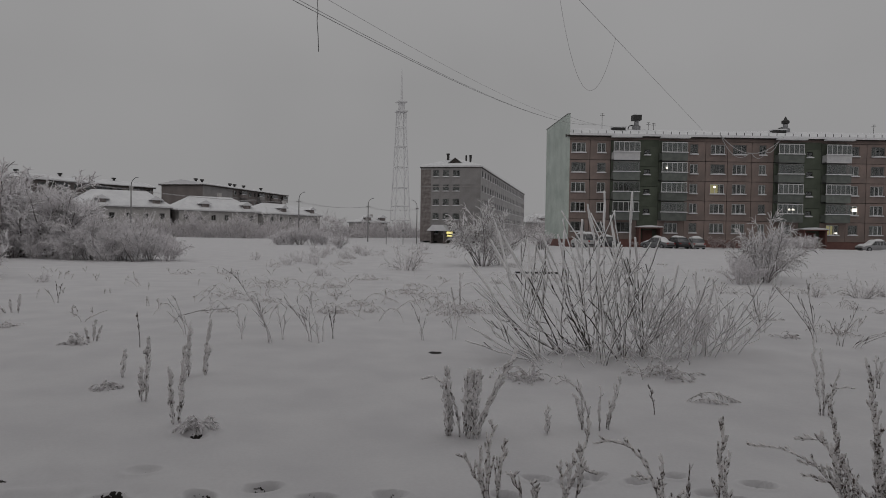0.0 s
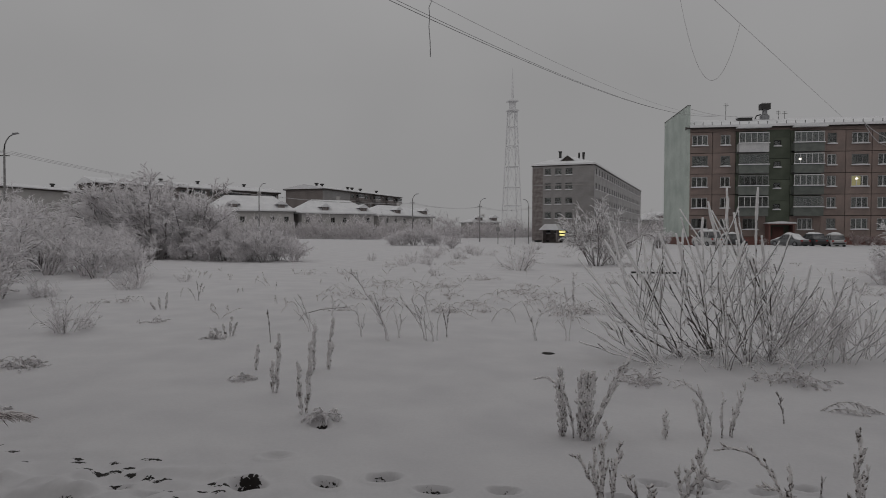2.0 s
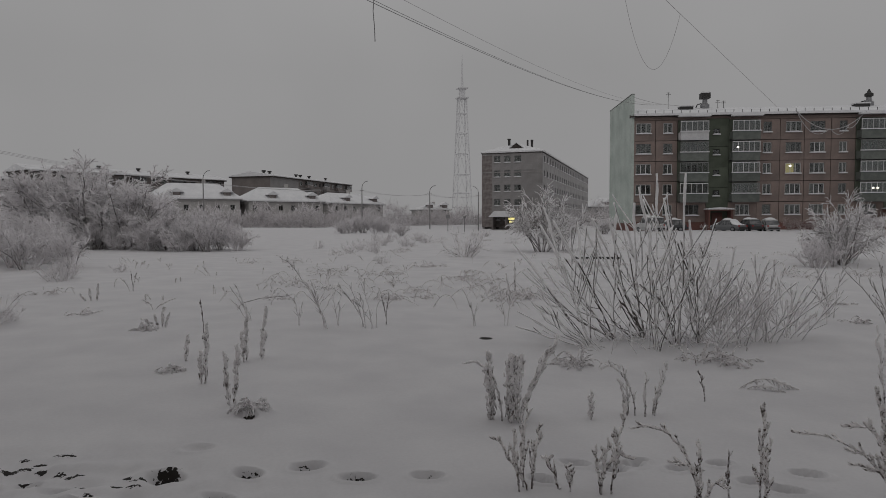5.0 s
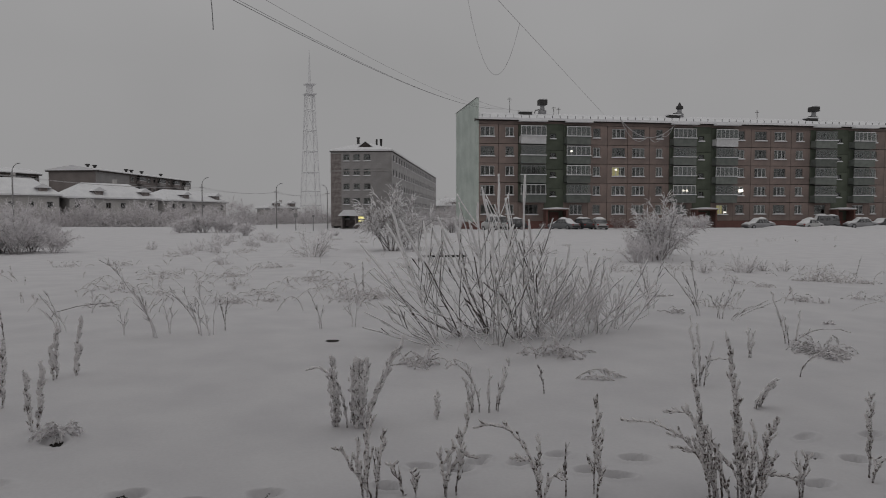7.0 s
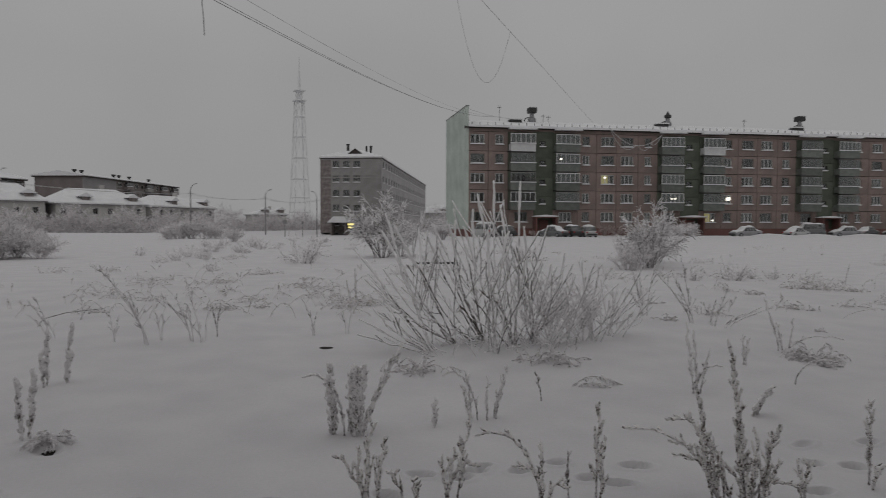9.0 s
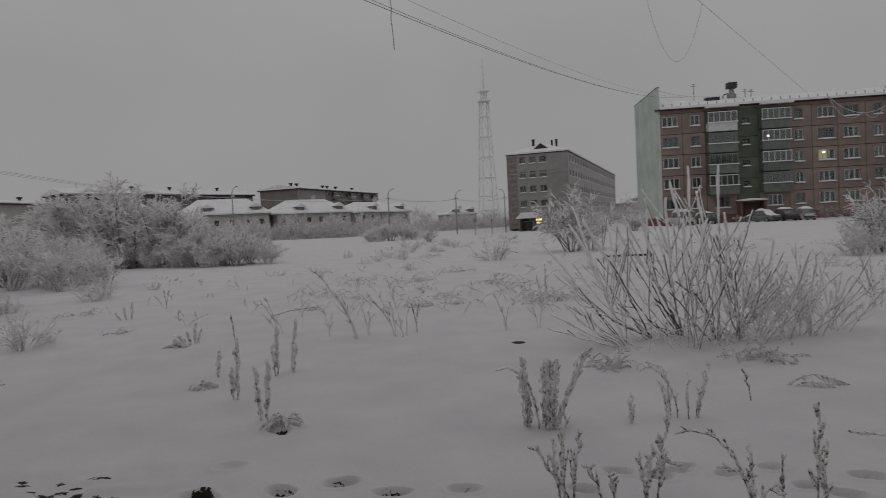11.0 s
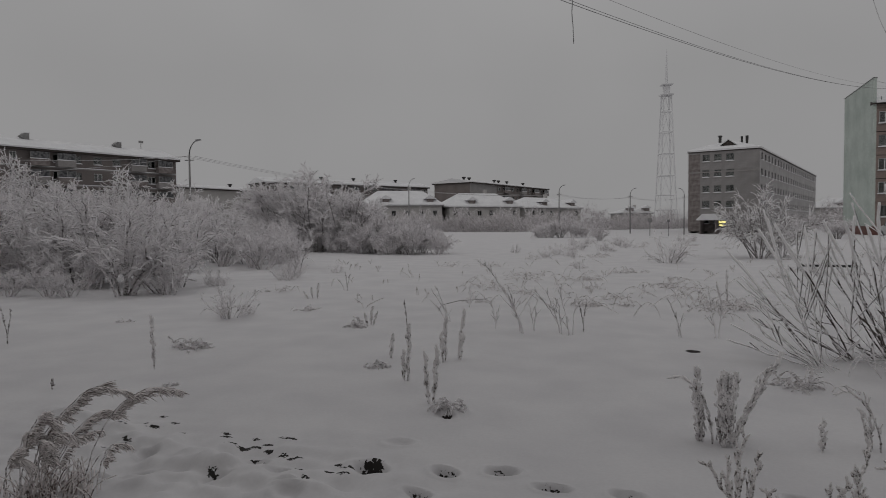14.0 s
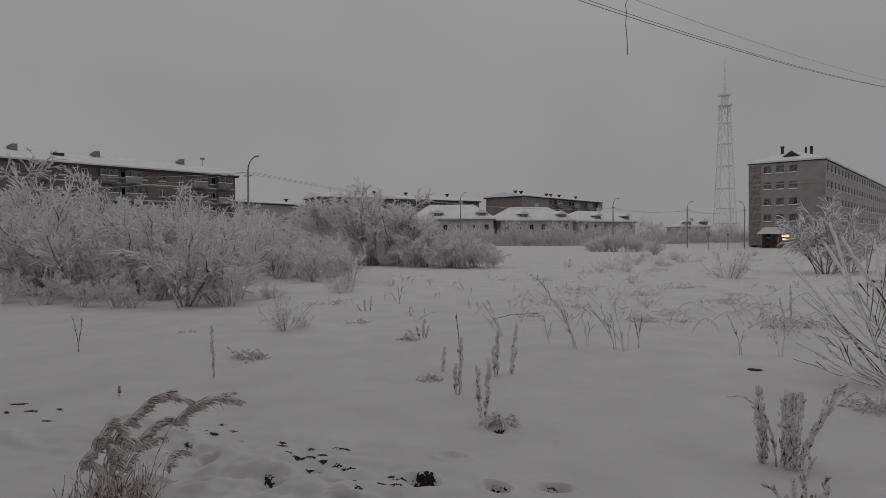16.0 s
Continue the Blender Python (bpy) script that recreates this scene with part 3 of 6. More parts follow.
            for j in range(6):
                gx = a + 0.08 + (w - 0.22) * j / 5
                g.box(gx, gx + 0.06, -1.15, -1.09, z + 1.12, z + 2.34)
            glz = part("glazing", g, fm, bal)
            part("pane", Mesher().box(a + 0.12, b - 0.12, -1.125, -1.115, z + 1.12, z + 2.34), BALGLASS, glz)
            if (n, k) in white or (n, k) in paleglass:
                part("curtain", Mesher().box(a + 0.2, b - 0.2, -1.02, -0.99, z + 1.1, z + 2.3), CURTAIN, glz)
            for bn, bk, u in spots:
                if (bn, bk) == (n, k):
                    part("bulb", Mesher().tubes([[(a + w * u, -1.2, z + 1.55), (a + w * u, -1.2, z + 1.75)]], [[0.13, 0.13]], 8), SPOT, bal, "lit bulb")
    part("bulb", Mesher().tubes([[(20.75, 0.08, FLOORS[2] + 1.85), (20.75, 0.08, FLOORS[2] + 2.05)]], [[0.16, 0.16]], 8), SPOT, block, "lit bulb")
    part("bulb", Mesher().tubes([[(38.0, 0.02, 2.15), (38.0, 0.02, 2.35)]], [[0.14, 0.14]], 8), SPOT, block, "lit bulb")
    part("ceiling_lamp", Mesher().tubes([[(40.55, 0.02, 5.3), (40.55, 0.02, 5.75)]], [[0.30, 0.30]], 10), SPOT, block, "bright lamp in a window")
    # gable wall with its parapet
    gable = Mesher().prism([(0, 0.9), (13.9, 0.9), (13.9, 18.3), (0, 18.3)], 0, 0.34)
    g = part("gable_wall", gable, GABLE, block, "pale green rendered end wall with streaks")
    g.matrix_basis = pose(0.34, 0, 0, 0, 0, 92.3)
    gp = part("gable_plinth", Mesher().box(-0.02, 13.9, -0.02, 0.36, -0.6, 0.9), PLINTH, block)
    gp.matrix_basis = pose(0.34, 0, 0, 0, 0, 92.3)
    part("gable_cap", Mesher().box(-0.05, 13.95, -0.05, 0.40, 18.3, 18.38), FRAMED, block).matrix_basis = pose(0.34, 0, 0, 0, 0, 92.3)
    far = part("end_wall", Mesher().box(L - 0.02, L + 0.3, -0.02, D, -0.6, 15.2), BROWN, block)
    part("back_wall", Mesher().box(0.35, L, D, D + 0.3, -0.6, 15.2), BROWN, block)
    # roof: a low ridge under snow, with a fascia
    part("roof", Mesher().prism([(-0.5, 15.22), (13.9, 15.22), (13.9, 15.3), (6.5, 17.02), (-0.5, 15.3)], -0.1, L + 0.4).mesh("roof", JOINT), None, block).matrix_basis = pose(L + 0.35, 0, 0, 0, 0, 90)
    snow = Mesher().prism([(-0.6, 15.31), (6.5, 17.04), (13.95, 15.31), (13.9, 15.55), (6.5, 17.4), (-0.55, 15.62)], 0, L + 0.2)
    part("roof_snow", snow, ROOFSNOW, block, "thick snow on the low roof").matrix_basis = pose(L + 0.45, 0, 0, 0, 0, 90)
    for a, b in ((5.9, 10.0), (12.7, 16.7), (28.8, 32.9), (35.5, 39.5), (51.7, 55.8), (58.2, 62.3)):
        part("balcony_roof", Mesher().box(a, b, -1.5, -0.76, 15.02, 15.14).box(a + 0.05, b - 0.05, -1.46, -0.74, 15.14, 15.24), ROOFSNOW, block)
    post = Mesher().box(0, 0.06, 0, 0.06, 0, 0.42).mesh("guard_post", METAL)
    for i in range(60):
        p = part("guard_post", post, None, block)
        p.location = (0.7 + i * 1.135, -0.42, 15.6)
    for bx, vx in ((8.4, 11.4), (32.0, 33.7), (55.5, 57.0)):
        part("roof_hatch", Mesher().box(bx - 0.9, bx + 0.9, 4.2, 5.4, 16.4, 17.25), METAL, block)
        part("hatch_snow", Mesher().box(bx - 1.0, bx + 1.0, 4.1, 5.5, 17.255, 17.42), ROOFSNOW, block)
        shaft = part("vent_shaft", Mesher().tubes([[(vx, 6.0, 16.9), (vx, 6.0, 17.7), (vx, 6.0, 17.95), (vx, 6.0, 18.7)]], [[0.62, 0.64, 0.36, 0.30]], 12), VENTMETAL, block)
        if vx == 33.7:
            part("vent_cap", Mesher().tubes([[(vx, 6.0, 18.4), (vx, 6.0, 18.55), (vx, 6.0, 18.9), (vx, 6.0, 19.05), (vx, 6.0, 19.55)]], [[0.30, 0.55, 0.55, 0.30, 0.06]], 12), METAL, shaft)
        else:
            part("vent_cap", Mesher().box(vx - 0.62, vx + 0.62, 5.4, 6.6, 18.6, 19.35), METAL, shaft)
            part("cap_snow", Mesher().prism([(vx - 0.66, 19.36), (vx + 0.66, 19.36), (vx + 0.5, 19.52), (vx - 0.45, 19.54)], 5.4, 6.6), ROOFSNOW, shaft)
        part("vent_elbow", Mesher().tubes([[(vx - 1.3, 5.8, 17.3), (vx - 1.1, 5.8, 17.75), (vx - 0.5, 5.9, 17.9)]], [[0.08, 0.08, 0.08]], 6), METAL, shaft)
    for ax, az in ((6.3, 19.6), (13.2, 18.4), (14.0, 18.3), (47.0, 18.6), (69 - 0.9, 17.0)):
        part("antenna", Mesher().tubes([[(ax, 6.0, 17.0), (ax, 6.0, az)]], [[0.035, 0.035]], 5).box(ax - 0.35, ax + 0.35, 5.98, 6.02, az - 0.35, az - 0.3).box(ax - 0.25, ax + 0.25, 5.98, 6.02, az - 0.1, az - 0.06), METAL, block)


apartment_block()


# ---------------------------------------------------------------- other buildings
def grey_block():
    """Five-storey grey brick block with a hipped snowy roof; local x runs along its front, y along its long side."""
    turn = -13.3
    W, L, H = 12.5, 93.0, 15.0
    b = thing("brick_building", pose(-3.05, 134.0, 0, 0, 0, turn), "long grey brick block with a hipped snowy roof", "building")
    part("core", Mesher().box(0.4, W - 0.4, 0.8, L - 0.5, -1.2, H), DARK, b, "solid block painted near-black for the shade in the rooms")
    zs = [-0.2 + 2.94 * i for i in range(5)] + [14.5]
    cols = [(0, 2.2, None), (2.2, 4.4, (2.6, 3.9)), (4.4, 6.6, (4.7, 6.0)), (6.6, 8.8, (6.8, 8.2)), (8.8, W, None)]
    for k in range(5):
        for a, c, win in cols:
            z0, h = zs[k], 2.92
            hole = (win[0] - a, win[1] - a, 1.45, 2.80) if win else None
            mat = DARKBRICK if (a == 0 or (k == 0 and a < 4)) else GREYBRICK
            p = part("wall_panel", hole_panel(c - a, h + 0.02, 0.4, hole), mat, b)
            p.location = (a, 0, z0)
            if win:
                window_unit(b, win[0], 0.12, z0 + 1.45, round(win[1] - win[0], 2), 1.35, (0.5,), FRAMED)
    part("wall_panel", Mesher().box(0, W, 0, 0.4, 14.5, H), GREYBRICK, b)
    part("string_course", Mesher().box(-0.04, W + 0.04, -0.06, 0, 10.9, 11.15), FARBAND, b)
    side = part("side_wall", Mesher().box(W - 0.35, W, 0.4, L, -1.2, -0.2).box(W - 0.35, W, 0.4, L, 14.45, H), GREYSIDE, b, "long side wall, the same brick in a lightened tone")
    for k in range(5):
        z0 = zs[k]
        m = Mesher().box(W - 0.35, W, 0.4, L, z0, z0 + 1.45).box(W - 0.35, W, 0.4, L, z0 + 2.80, z0 + 2.94)
        y = 0.4
        ys = []
        for i in range(24):
            wy = 2.0 + i * 3.85
            m.box(W - 0.35, W, y, wy, z0 + 1.45, z0 + 2.80)
            y = wy + 1.5
            ys.append(wy)
        m.box(W - 0.35, W, y, L, z0 + 1.45, z0 + 2.80)
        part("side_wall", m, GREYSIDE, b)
        for wy in ys:
            win = window_unit(b, W - 0.12, wy, z0 + 1.45, 1.5, 1.35, (0.5,), FRAMED, curtain=False)
            win.rotation_euler = (0, 0, radians(90))
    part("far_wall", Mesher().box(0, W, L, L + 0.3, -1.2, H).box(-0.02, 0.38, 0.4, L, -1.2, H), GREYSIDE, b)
    o = 0.22
    hip = Mesher().raw([(-o, -o, H), (W + o, -o, H), (W + o, L + o, H), (-o, L + o, H), (W / 2, 5, H + 2.4), (W / 2, L - 5, H + 2.4), (-o, -o, H + 0.3), (W + o, -o, H + 0.3), (W + o, L + o, H + 0.3), (-o, L + o, H + 0.3)],
                       [(0, 3, 2, 1), (0, 1, 7, 6), (1, 2, 8, 7), (2, 3, 9, 8), (3, 0, 6, 9), (6, 7, 4), (7, 8, 5, 4), (8, 9, 5), (9, 6, 4, 5)])
    part("roof_snow", hip, ROOFSNOW, b, "snow on the hipped roof")
    part("eave", Mesher().box(-0.16, W + 0.16, -0.16, L + 0.16, H - 0.16, H - 0.01), JOINT, b)
    part("chimney", Mesher().box(4.7, 5.15, 3.5, 4.0, H + 1.0, H + 3.0).box(4.6, 5.25, 3.4, 4.1, H + 3.0, H + 3.2), METAL, b)
    dorm = part("dormer", Mesher().prism([(5.6, H + 0.9), (8.2, H + 0.9), (6.9, H + 2.0)], 1.4, 4.5), JOINT, b)
    part("dormer_snow", Mesher().prism([(5.4, H + 0.95), (6.9, H + 2.03), (8.4, H + 0.95), (8.4, H + 1.1), (6.9, H + 2.25), (5.4, H + 1.1)], 1.3, 4.6), ROOFSNOW, dorm)
    part("roof_vent", Mesher().tubes([[(9.3, 6.0, H + 1.5), (9.3, 6.0, H + 3.1)], [(8.0, 8.0, H + 2), (8.0, 8.0, H + 3.3)]], [[0.2, 0.3], [0.2, 0.2]], 8), METAL, b)
    for i in range(6):
        part("roof_vent", Mesher().box(9.9, 10.5, 16 + 12 * i, 16.7 + 12 * i, H + 0.9, H + 1.75), VENTMETAL, b)
    # shop porch with its lit sign
    porch = part("porch", Mesher().box(2.8, 3.0, -3.0, -0.01, -0.9, 1.9).box(5.6, 5.8, -3.0, -0.01, -0.9, 1.9).box(3.6, 4.9, -0.1, -0.02, -0.9, 1.4), DARKBRICK, b)
    part("porch_roof", Mesher().prism([(2.2, 1.9), (6.4, 1.9), (5.6, 3.1), (3.4, 3.1)], -3.4, -0.01), ROOFSNOW, porch, "snowy porch roof")
    sign = part("shop_sign", Mesher().box(6.2, 7.6, -3.12, -3.0, 0.6, 1.9), METAL, b, "small lit shop sign with two bars")
    part("sign_bar", Mesher().box(6.3, 7.5, -3.15, -3.12, 1.35, 1.75), SIGNLIGHT, sign)
    part("sign_bar", Mesher().box(6.4, 7.4, -3.15, -3.12, 0.8, 1.1), SIGNLIGHT, sign)
    part("sign_post", Mesher().box(6.85, 7.0, -3.08, -3.0, -0.9, 0.6), METAL, sign)


grey_block()


def long_block(name, p0, p1, depth, eave, storeys, mat, label, rise=1.6, base=0.0, windows=True, vents=(), bands=True, lamps=(), plain=False, wedges=False, balconies=(), end_share=0.0, end_mat=None):
    """A long block whose seen face runs from p0 to p1 (left to right as seen from the field)."""
    dx, dy = p1[0] - p0[0], p1[1] - p0[1]
    L = math.hypot(dx, dy)
    b = thing(name, pose(p0[0], p0[1], 0, 0, 0, math.degrees(math.atan2(dy, dx))), label, "building")
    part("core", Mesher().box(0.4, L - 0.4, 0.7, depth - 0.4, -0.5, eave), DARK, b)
    part("side_wall", Mesher().box(0, 0.4, 0.36, depth, -0.5, eave).box(L - 0.4, L, 0.36, depth, -0.5, eave).box(0.4, L - 0.4, depth - 0.4, depth, -0.5, eave), mat, b)
    step = eave / storeys
    count = max(3, int(L / 3.4))
    pitch = L / count
    for k in range(storeys):
        e = end_share * L
        m = Mesher().box(e, L, 0, 0.35, k * step - (0.5 if k == 0 else 0), k * step + 0.95).box(e, L, 0, 0.35, k * step + 2.35, (k + 1) * step)
        if e:
            part("end_wall", Mesher().box(0, e, 0, 0.35, k * step - (0.5 if k == 0 else 0), (k + 1) * step), end_mat, b, "plain paler end wall")
        if plain:
            m.box(0, L, 0, 0.35, k * step + 0.95, k * step + 2.35)
        for i in range(0 if plain else count):
            a = i * pitch
            if a < e - 0.01:
                continue
            w = (1.5 if i % 3 else 1.1) if wedges else 1.9 if i % 3 else 1.2
            m.box(a, a + (pitch - w) / 2, 0, 0.35, k * step + 0.95, k * step + 2.35).box(a + (pitch + w) / 2, a + pitch, 0, 0.35, k * step + 0.95, k * step + 2.35)
            if windows and k >= storeys - 3:
                window_unit(b, a + (pitch - w) / 2, 0.1, k * step + 0.95, w, 1.4, (0.5,), FRAMEW if random.random() < (0.75 if wedges else 0.45) else FRAMED, curtain=random.random() < 0.4, sill=wedges)
        part("wall", m, mat, b)
        if bands and k:
            part("band", Mesher().box(0, L, -0.03, 0, k * step - 0.12, k * step + 0.16), FARBAND, b)
            if wedges:
                part("band_snow", Mesher().box(0, L, -0.16, -0.03, k * step + 0.10, k * step + 0.24), ROOFSNOW, b, "ledge with a thin line of snow")
    roof = [(-0.8, eave), (depth + 0.8, eave), (depth + 0.8, eave + 0.25), (depth / 2, eave + rise), (-0.8, eave + 0.25)]
    part("eave", Mesher().box(-0.5, L + 0.5, -0.75, depth + 0.75, eave - 0.35, eave - 0.02), JOINT, b)
    part("roof_snow", Mesher().prism(roof, -0.6, L + 0.6), ROOFSNOW, b, "snowy low-pitched roof").matrix_basis = pose(L, 0, 0, 0, 0, 90)
    for v in vents:
        z, y0 = eave + rise * 0.75, depth * 0.42
        if wedges and v == 0.612:
            part("roof_hatch", Mesher().box(v * L - 0.9, v * L + 0.9, y0 - 1.6, y0 + 0.4, z - 0.8, z + 0.35), METAL, b)
        elif wedges:
            z -= 0.3
            q = part("vent_shaft", Mesher().prism([(v * L + 0.1, z - 0.4), (v * L + 0.7, z - 0.4), (v * L + 0.7, z + 1.7), (v * L - 0.1, z + 1.7), (v * L - 0.75, z + 1.2), (v * L, z + 0.5)], y0, y0 + 1.2), POLE, b)
            part("snow_cap", Mesher().box(v * L - 0.1, v * L + 0.75, y0 - 0.1, y0 + 1.3, z + 1.7, z + 1.82), ROOFSNOW, q)
        else:
            q = part("vent_shaft", Mesher().box(v * L - 0.25, v * L + 0.25, y0, y0 + 0.6, eave + rise * 0.6, eave + rise + 0.35), METAL, b)
            part("vent_cap", Mesher().box(v * L - 0.5, v * L + 0.5, y0 - 0.2, y0 + 0.8, eave + rise + 0.35, eave + rise + 0.8), METAL, q)
    if wedges:
        part("antenna", Mesher().tubes([[(0.955 * L, depth / 2, eave + rise - 0.2), (0.955 * L, depth / 2, eave + rise + 1.7)]], [[0.05, 0.05]], 5).box(0.955 * L - 0.45, 0.955 * L + 0.45, depth / 2 - 0.1, depth / 2 + 0.1, eave + rise + 1.2, eave + rise + 1.65), POLE, b)
    for u in balconies:
        for k in range(1, storeys):
            half = 1.5 if wedges else 2.0
            x0, x1, z = u * L - half, u * L + half, k * step + 0.3
            q = part("balcony", Mesher().box(x0, x1, -1.2, -0.04, z - 0.15, z).box(x0, x1, -1.2, -1.12, z, z + 0.95).box(x0, x0 + 0.08, -1.12, -0.04, z, z + 0.95).box(x1 - 0.08, x1, -1.12, -0.04, z, z + 0.95), FARBAND if (k + int(u * 50)) % 2 else DARKBRICK, b)
            part("ledge_snow", Mesher().box(x0 - 0.05, x1 + 0.05, -1.25, -1.05, z + 0.95, z + 1.08), ROOFSNOW, q)
            part("glazing", Mesher().box(x0 + 0.05, x1 - 0.05, -1.1, -1.05, z + 0.95, z + 2.2), CARGLASS, q)
            part("mullion", Mesher().box(x0, x0 + 0.08, -1.14, -1.04, z + 1.08, z + 2.2).box((x0 + x1) / 2 - 0.05, (x0 + x1) / 2 + 0.05, -1.14, -1.04, z + 1.08, z + 2.2).box(x1 - 0.08, x1, -1.14, -1.04, z + 1.08, z + 2.2), FRAMED, q)
    for u, z in lamps:
        part("lamp", Mesher().tubes([[(u * L, -0.6, z), (u * L, -0.6, z + 0.45)]], [[0.24, 0.24]], 8), SPOT, b, "lit lamp")
    return b


long_block("brick_building", (-118.5, 20.5), (-99.3, 101.3), 12.5, 15.0, 5, FARBRICK, "long dark brick block of flats with snow on its roof", rise=2.4, vents=(0.534, 0.612, 0.694, 0.892), lamps=((0.70, 4.4),), wedges=True, balconies=(0.56, 0.69, 0.742, 0.90, 0.965))
long_block("brick_building", (-126.9, 165.8), (-95.7, 220.7), 12.0, 15.2, 5, FARBRICK, "far dark brick block under snow", rise=2.0, vents=(0.25, 0.35, 0.55, 0.83), lamps=((0.84, 13.3),), balconies=(0.3, 0.5, 0.7, 0.9))
long_block("grey_building", (-72.8, 204.3), (-60.4, 263.1), 14.8, 15.6, 5, FARBRICK, "far grey and brown block with a snowy roof", rise=1.6, vents=(0.1, 0.16, 0.456, 0.51, 0.62, 0.847), balconies=(0.40, 0.62, 0.80, 0.95), end_share=5 / 17, end_mat=FARGREY)
long_block("low_building", (-140.0, 100.0), (-132.0, 172.0), 12.0, 12.6, 4, PLASTER, "far low grey block with snowy roof", rise=1.4, windows=False, bands=False, vents=(0.87,), plain=True)


def row_house(p0, p1, eave, ridge, label):
    """A two-storey plastered house with a snowy pitched roof and dormers, front from p0 to p1."""
    dx, dy = p1[0] - p0[0], p1[1] - p0[1]
    L, D = math.hypot(dx, dy), 11.0
    b = thing("row_house", pose(p0[0], p0[1], 0, 0, 0, math.degrees(math.atan2(dy, dx))), label, "house", group="row of plastered houses")
    part("core", Mesher().box(0.3, L - 0.3, 0.6, D - 0.3, -0.5, eave - 0.1), DARK, b)
    count = max(3, int(L / 3.2))
    pitch = L / count
    m = Mesher().box(0, L, 0, 0.4, -0.5, 3.7).box(0, L, 0, 0.4, 5.0, eave).box(0, 0.35, 0.4, D, -0.5, eave).box(L - 0.35, L, 0.4, D, -0.5, eave).box(0.35, L - 0.35, D - 0.3, D, -0.5, eave)
    for i in range(count):
        a = i * pitch
        m.box(a, a + (pitch - 1.1) / 2, 0, 0.4, 3.7, 5.0).box(a + (pitch + 1.1) / 2, a + pitch, 0, 0.4, 3.7, 5.0)
        window_unit(b, a + (pitch - 1.1) / 2, 0.15, 3.7, 1.1, 1.3, (0.5,), FRAMED, curtain=False, sill=False)
    part("wall", m, PLASTER, b)
    c = D / 2
    hip = Mesher().raw([(-0.6, -0.7, eave), (L + 0.6, -0.7, eave), (L + 0.6, D + 0.7, eave), (-0.6, D + 0.7, eave), (4.5, c, ridge), (L - 4.5, c, ridge), (-0.6, -0.7, eave + 0.3), (L + 0.6, -0.7, eave + 0.3), (L + 0.6, D + 0.7, eave + 0.3), (-0.6, D + 0.7, eave + 0.3)],
                       [(0, 3, 2, 1), (0, 1, 7, 6), (1, 2, 8, 7), (2, 3, 9, 8), (3, 0, 6, 9), (6, 7, 5, 4), (7, 8, 5), (8, 9, 4, 5), (9, 6, 4)])
    part("roof_snow", hip, ROOFSNOW, b, "hipped roof under thick snow")
    part("eave", Mesher().box(-0.5, L + 0.5, -0.6, D + 0.6, eave - 0.2, eave - 0.01), POLE, b)
    for u in (0.32, 0.86):
        x, z = L * u, eave + 0.7
        d = part("dormer", Mesher().prism([(x - 0.8, z), (x + 0.8, z), (x + 0.8, z + 1.0), (x - 0.8, z + 1.0)], 0.3, 3.2), DARKBRICK, b)
        part("dormer_roof", Mesher().prism([(x - 1.6, z + 0.95), (x + 1.6, z + 0.95), (x, z + 1.9)], 0.0, 3.6), ROOFSNOW, d)
    part("chimney", Mesher().box(L * 0.6, L * 0.6 + 0.8, c, c + 0.8, ridge - 0.5, ridge + 1.0), PLASTER, b)


row_house((-78.5, 139.0), (-60.5, 148.5), 6.3, 10.2, "two-storey plastered house with dormers under snow")
row_house((-59.0, 150.0), (-44.5, 163.0), 5.9, 9.6, "two-storey plastered house with dormers under snow")
row_house((-43.0, 166.0), (-33.0, 186.0), 5.7, 8.8, "low plastered house with a snowy roof")
row_house((-104.0, 128.0), (-82.0, 137.0), 6.4, 10.0, "two-storey plastered house half hidden by thickets")
row_house((-25.0, 216.0), (-16.2, 220.5), 4.6, 6.5, "far low house with a snowy roof")
row_house((33.5, 232.0), (52.0, 238.0), 5.6, 8.8, "low grey house with a snowy roof between the blocks")
long_block("garage", (92.0, 101.0), (125.0, 103.0), 8.0, 3.9, 1, GARAGE, "low brick garage with a snowy flat roof", rise=0.5, windows=False, bands=False, plain=True)


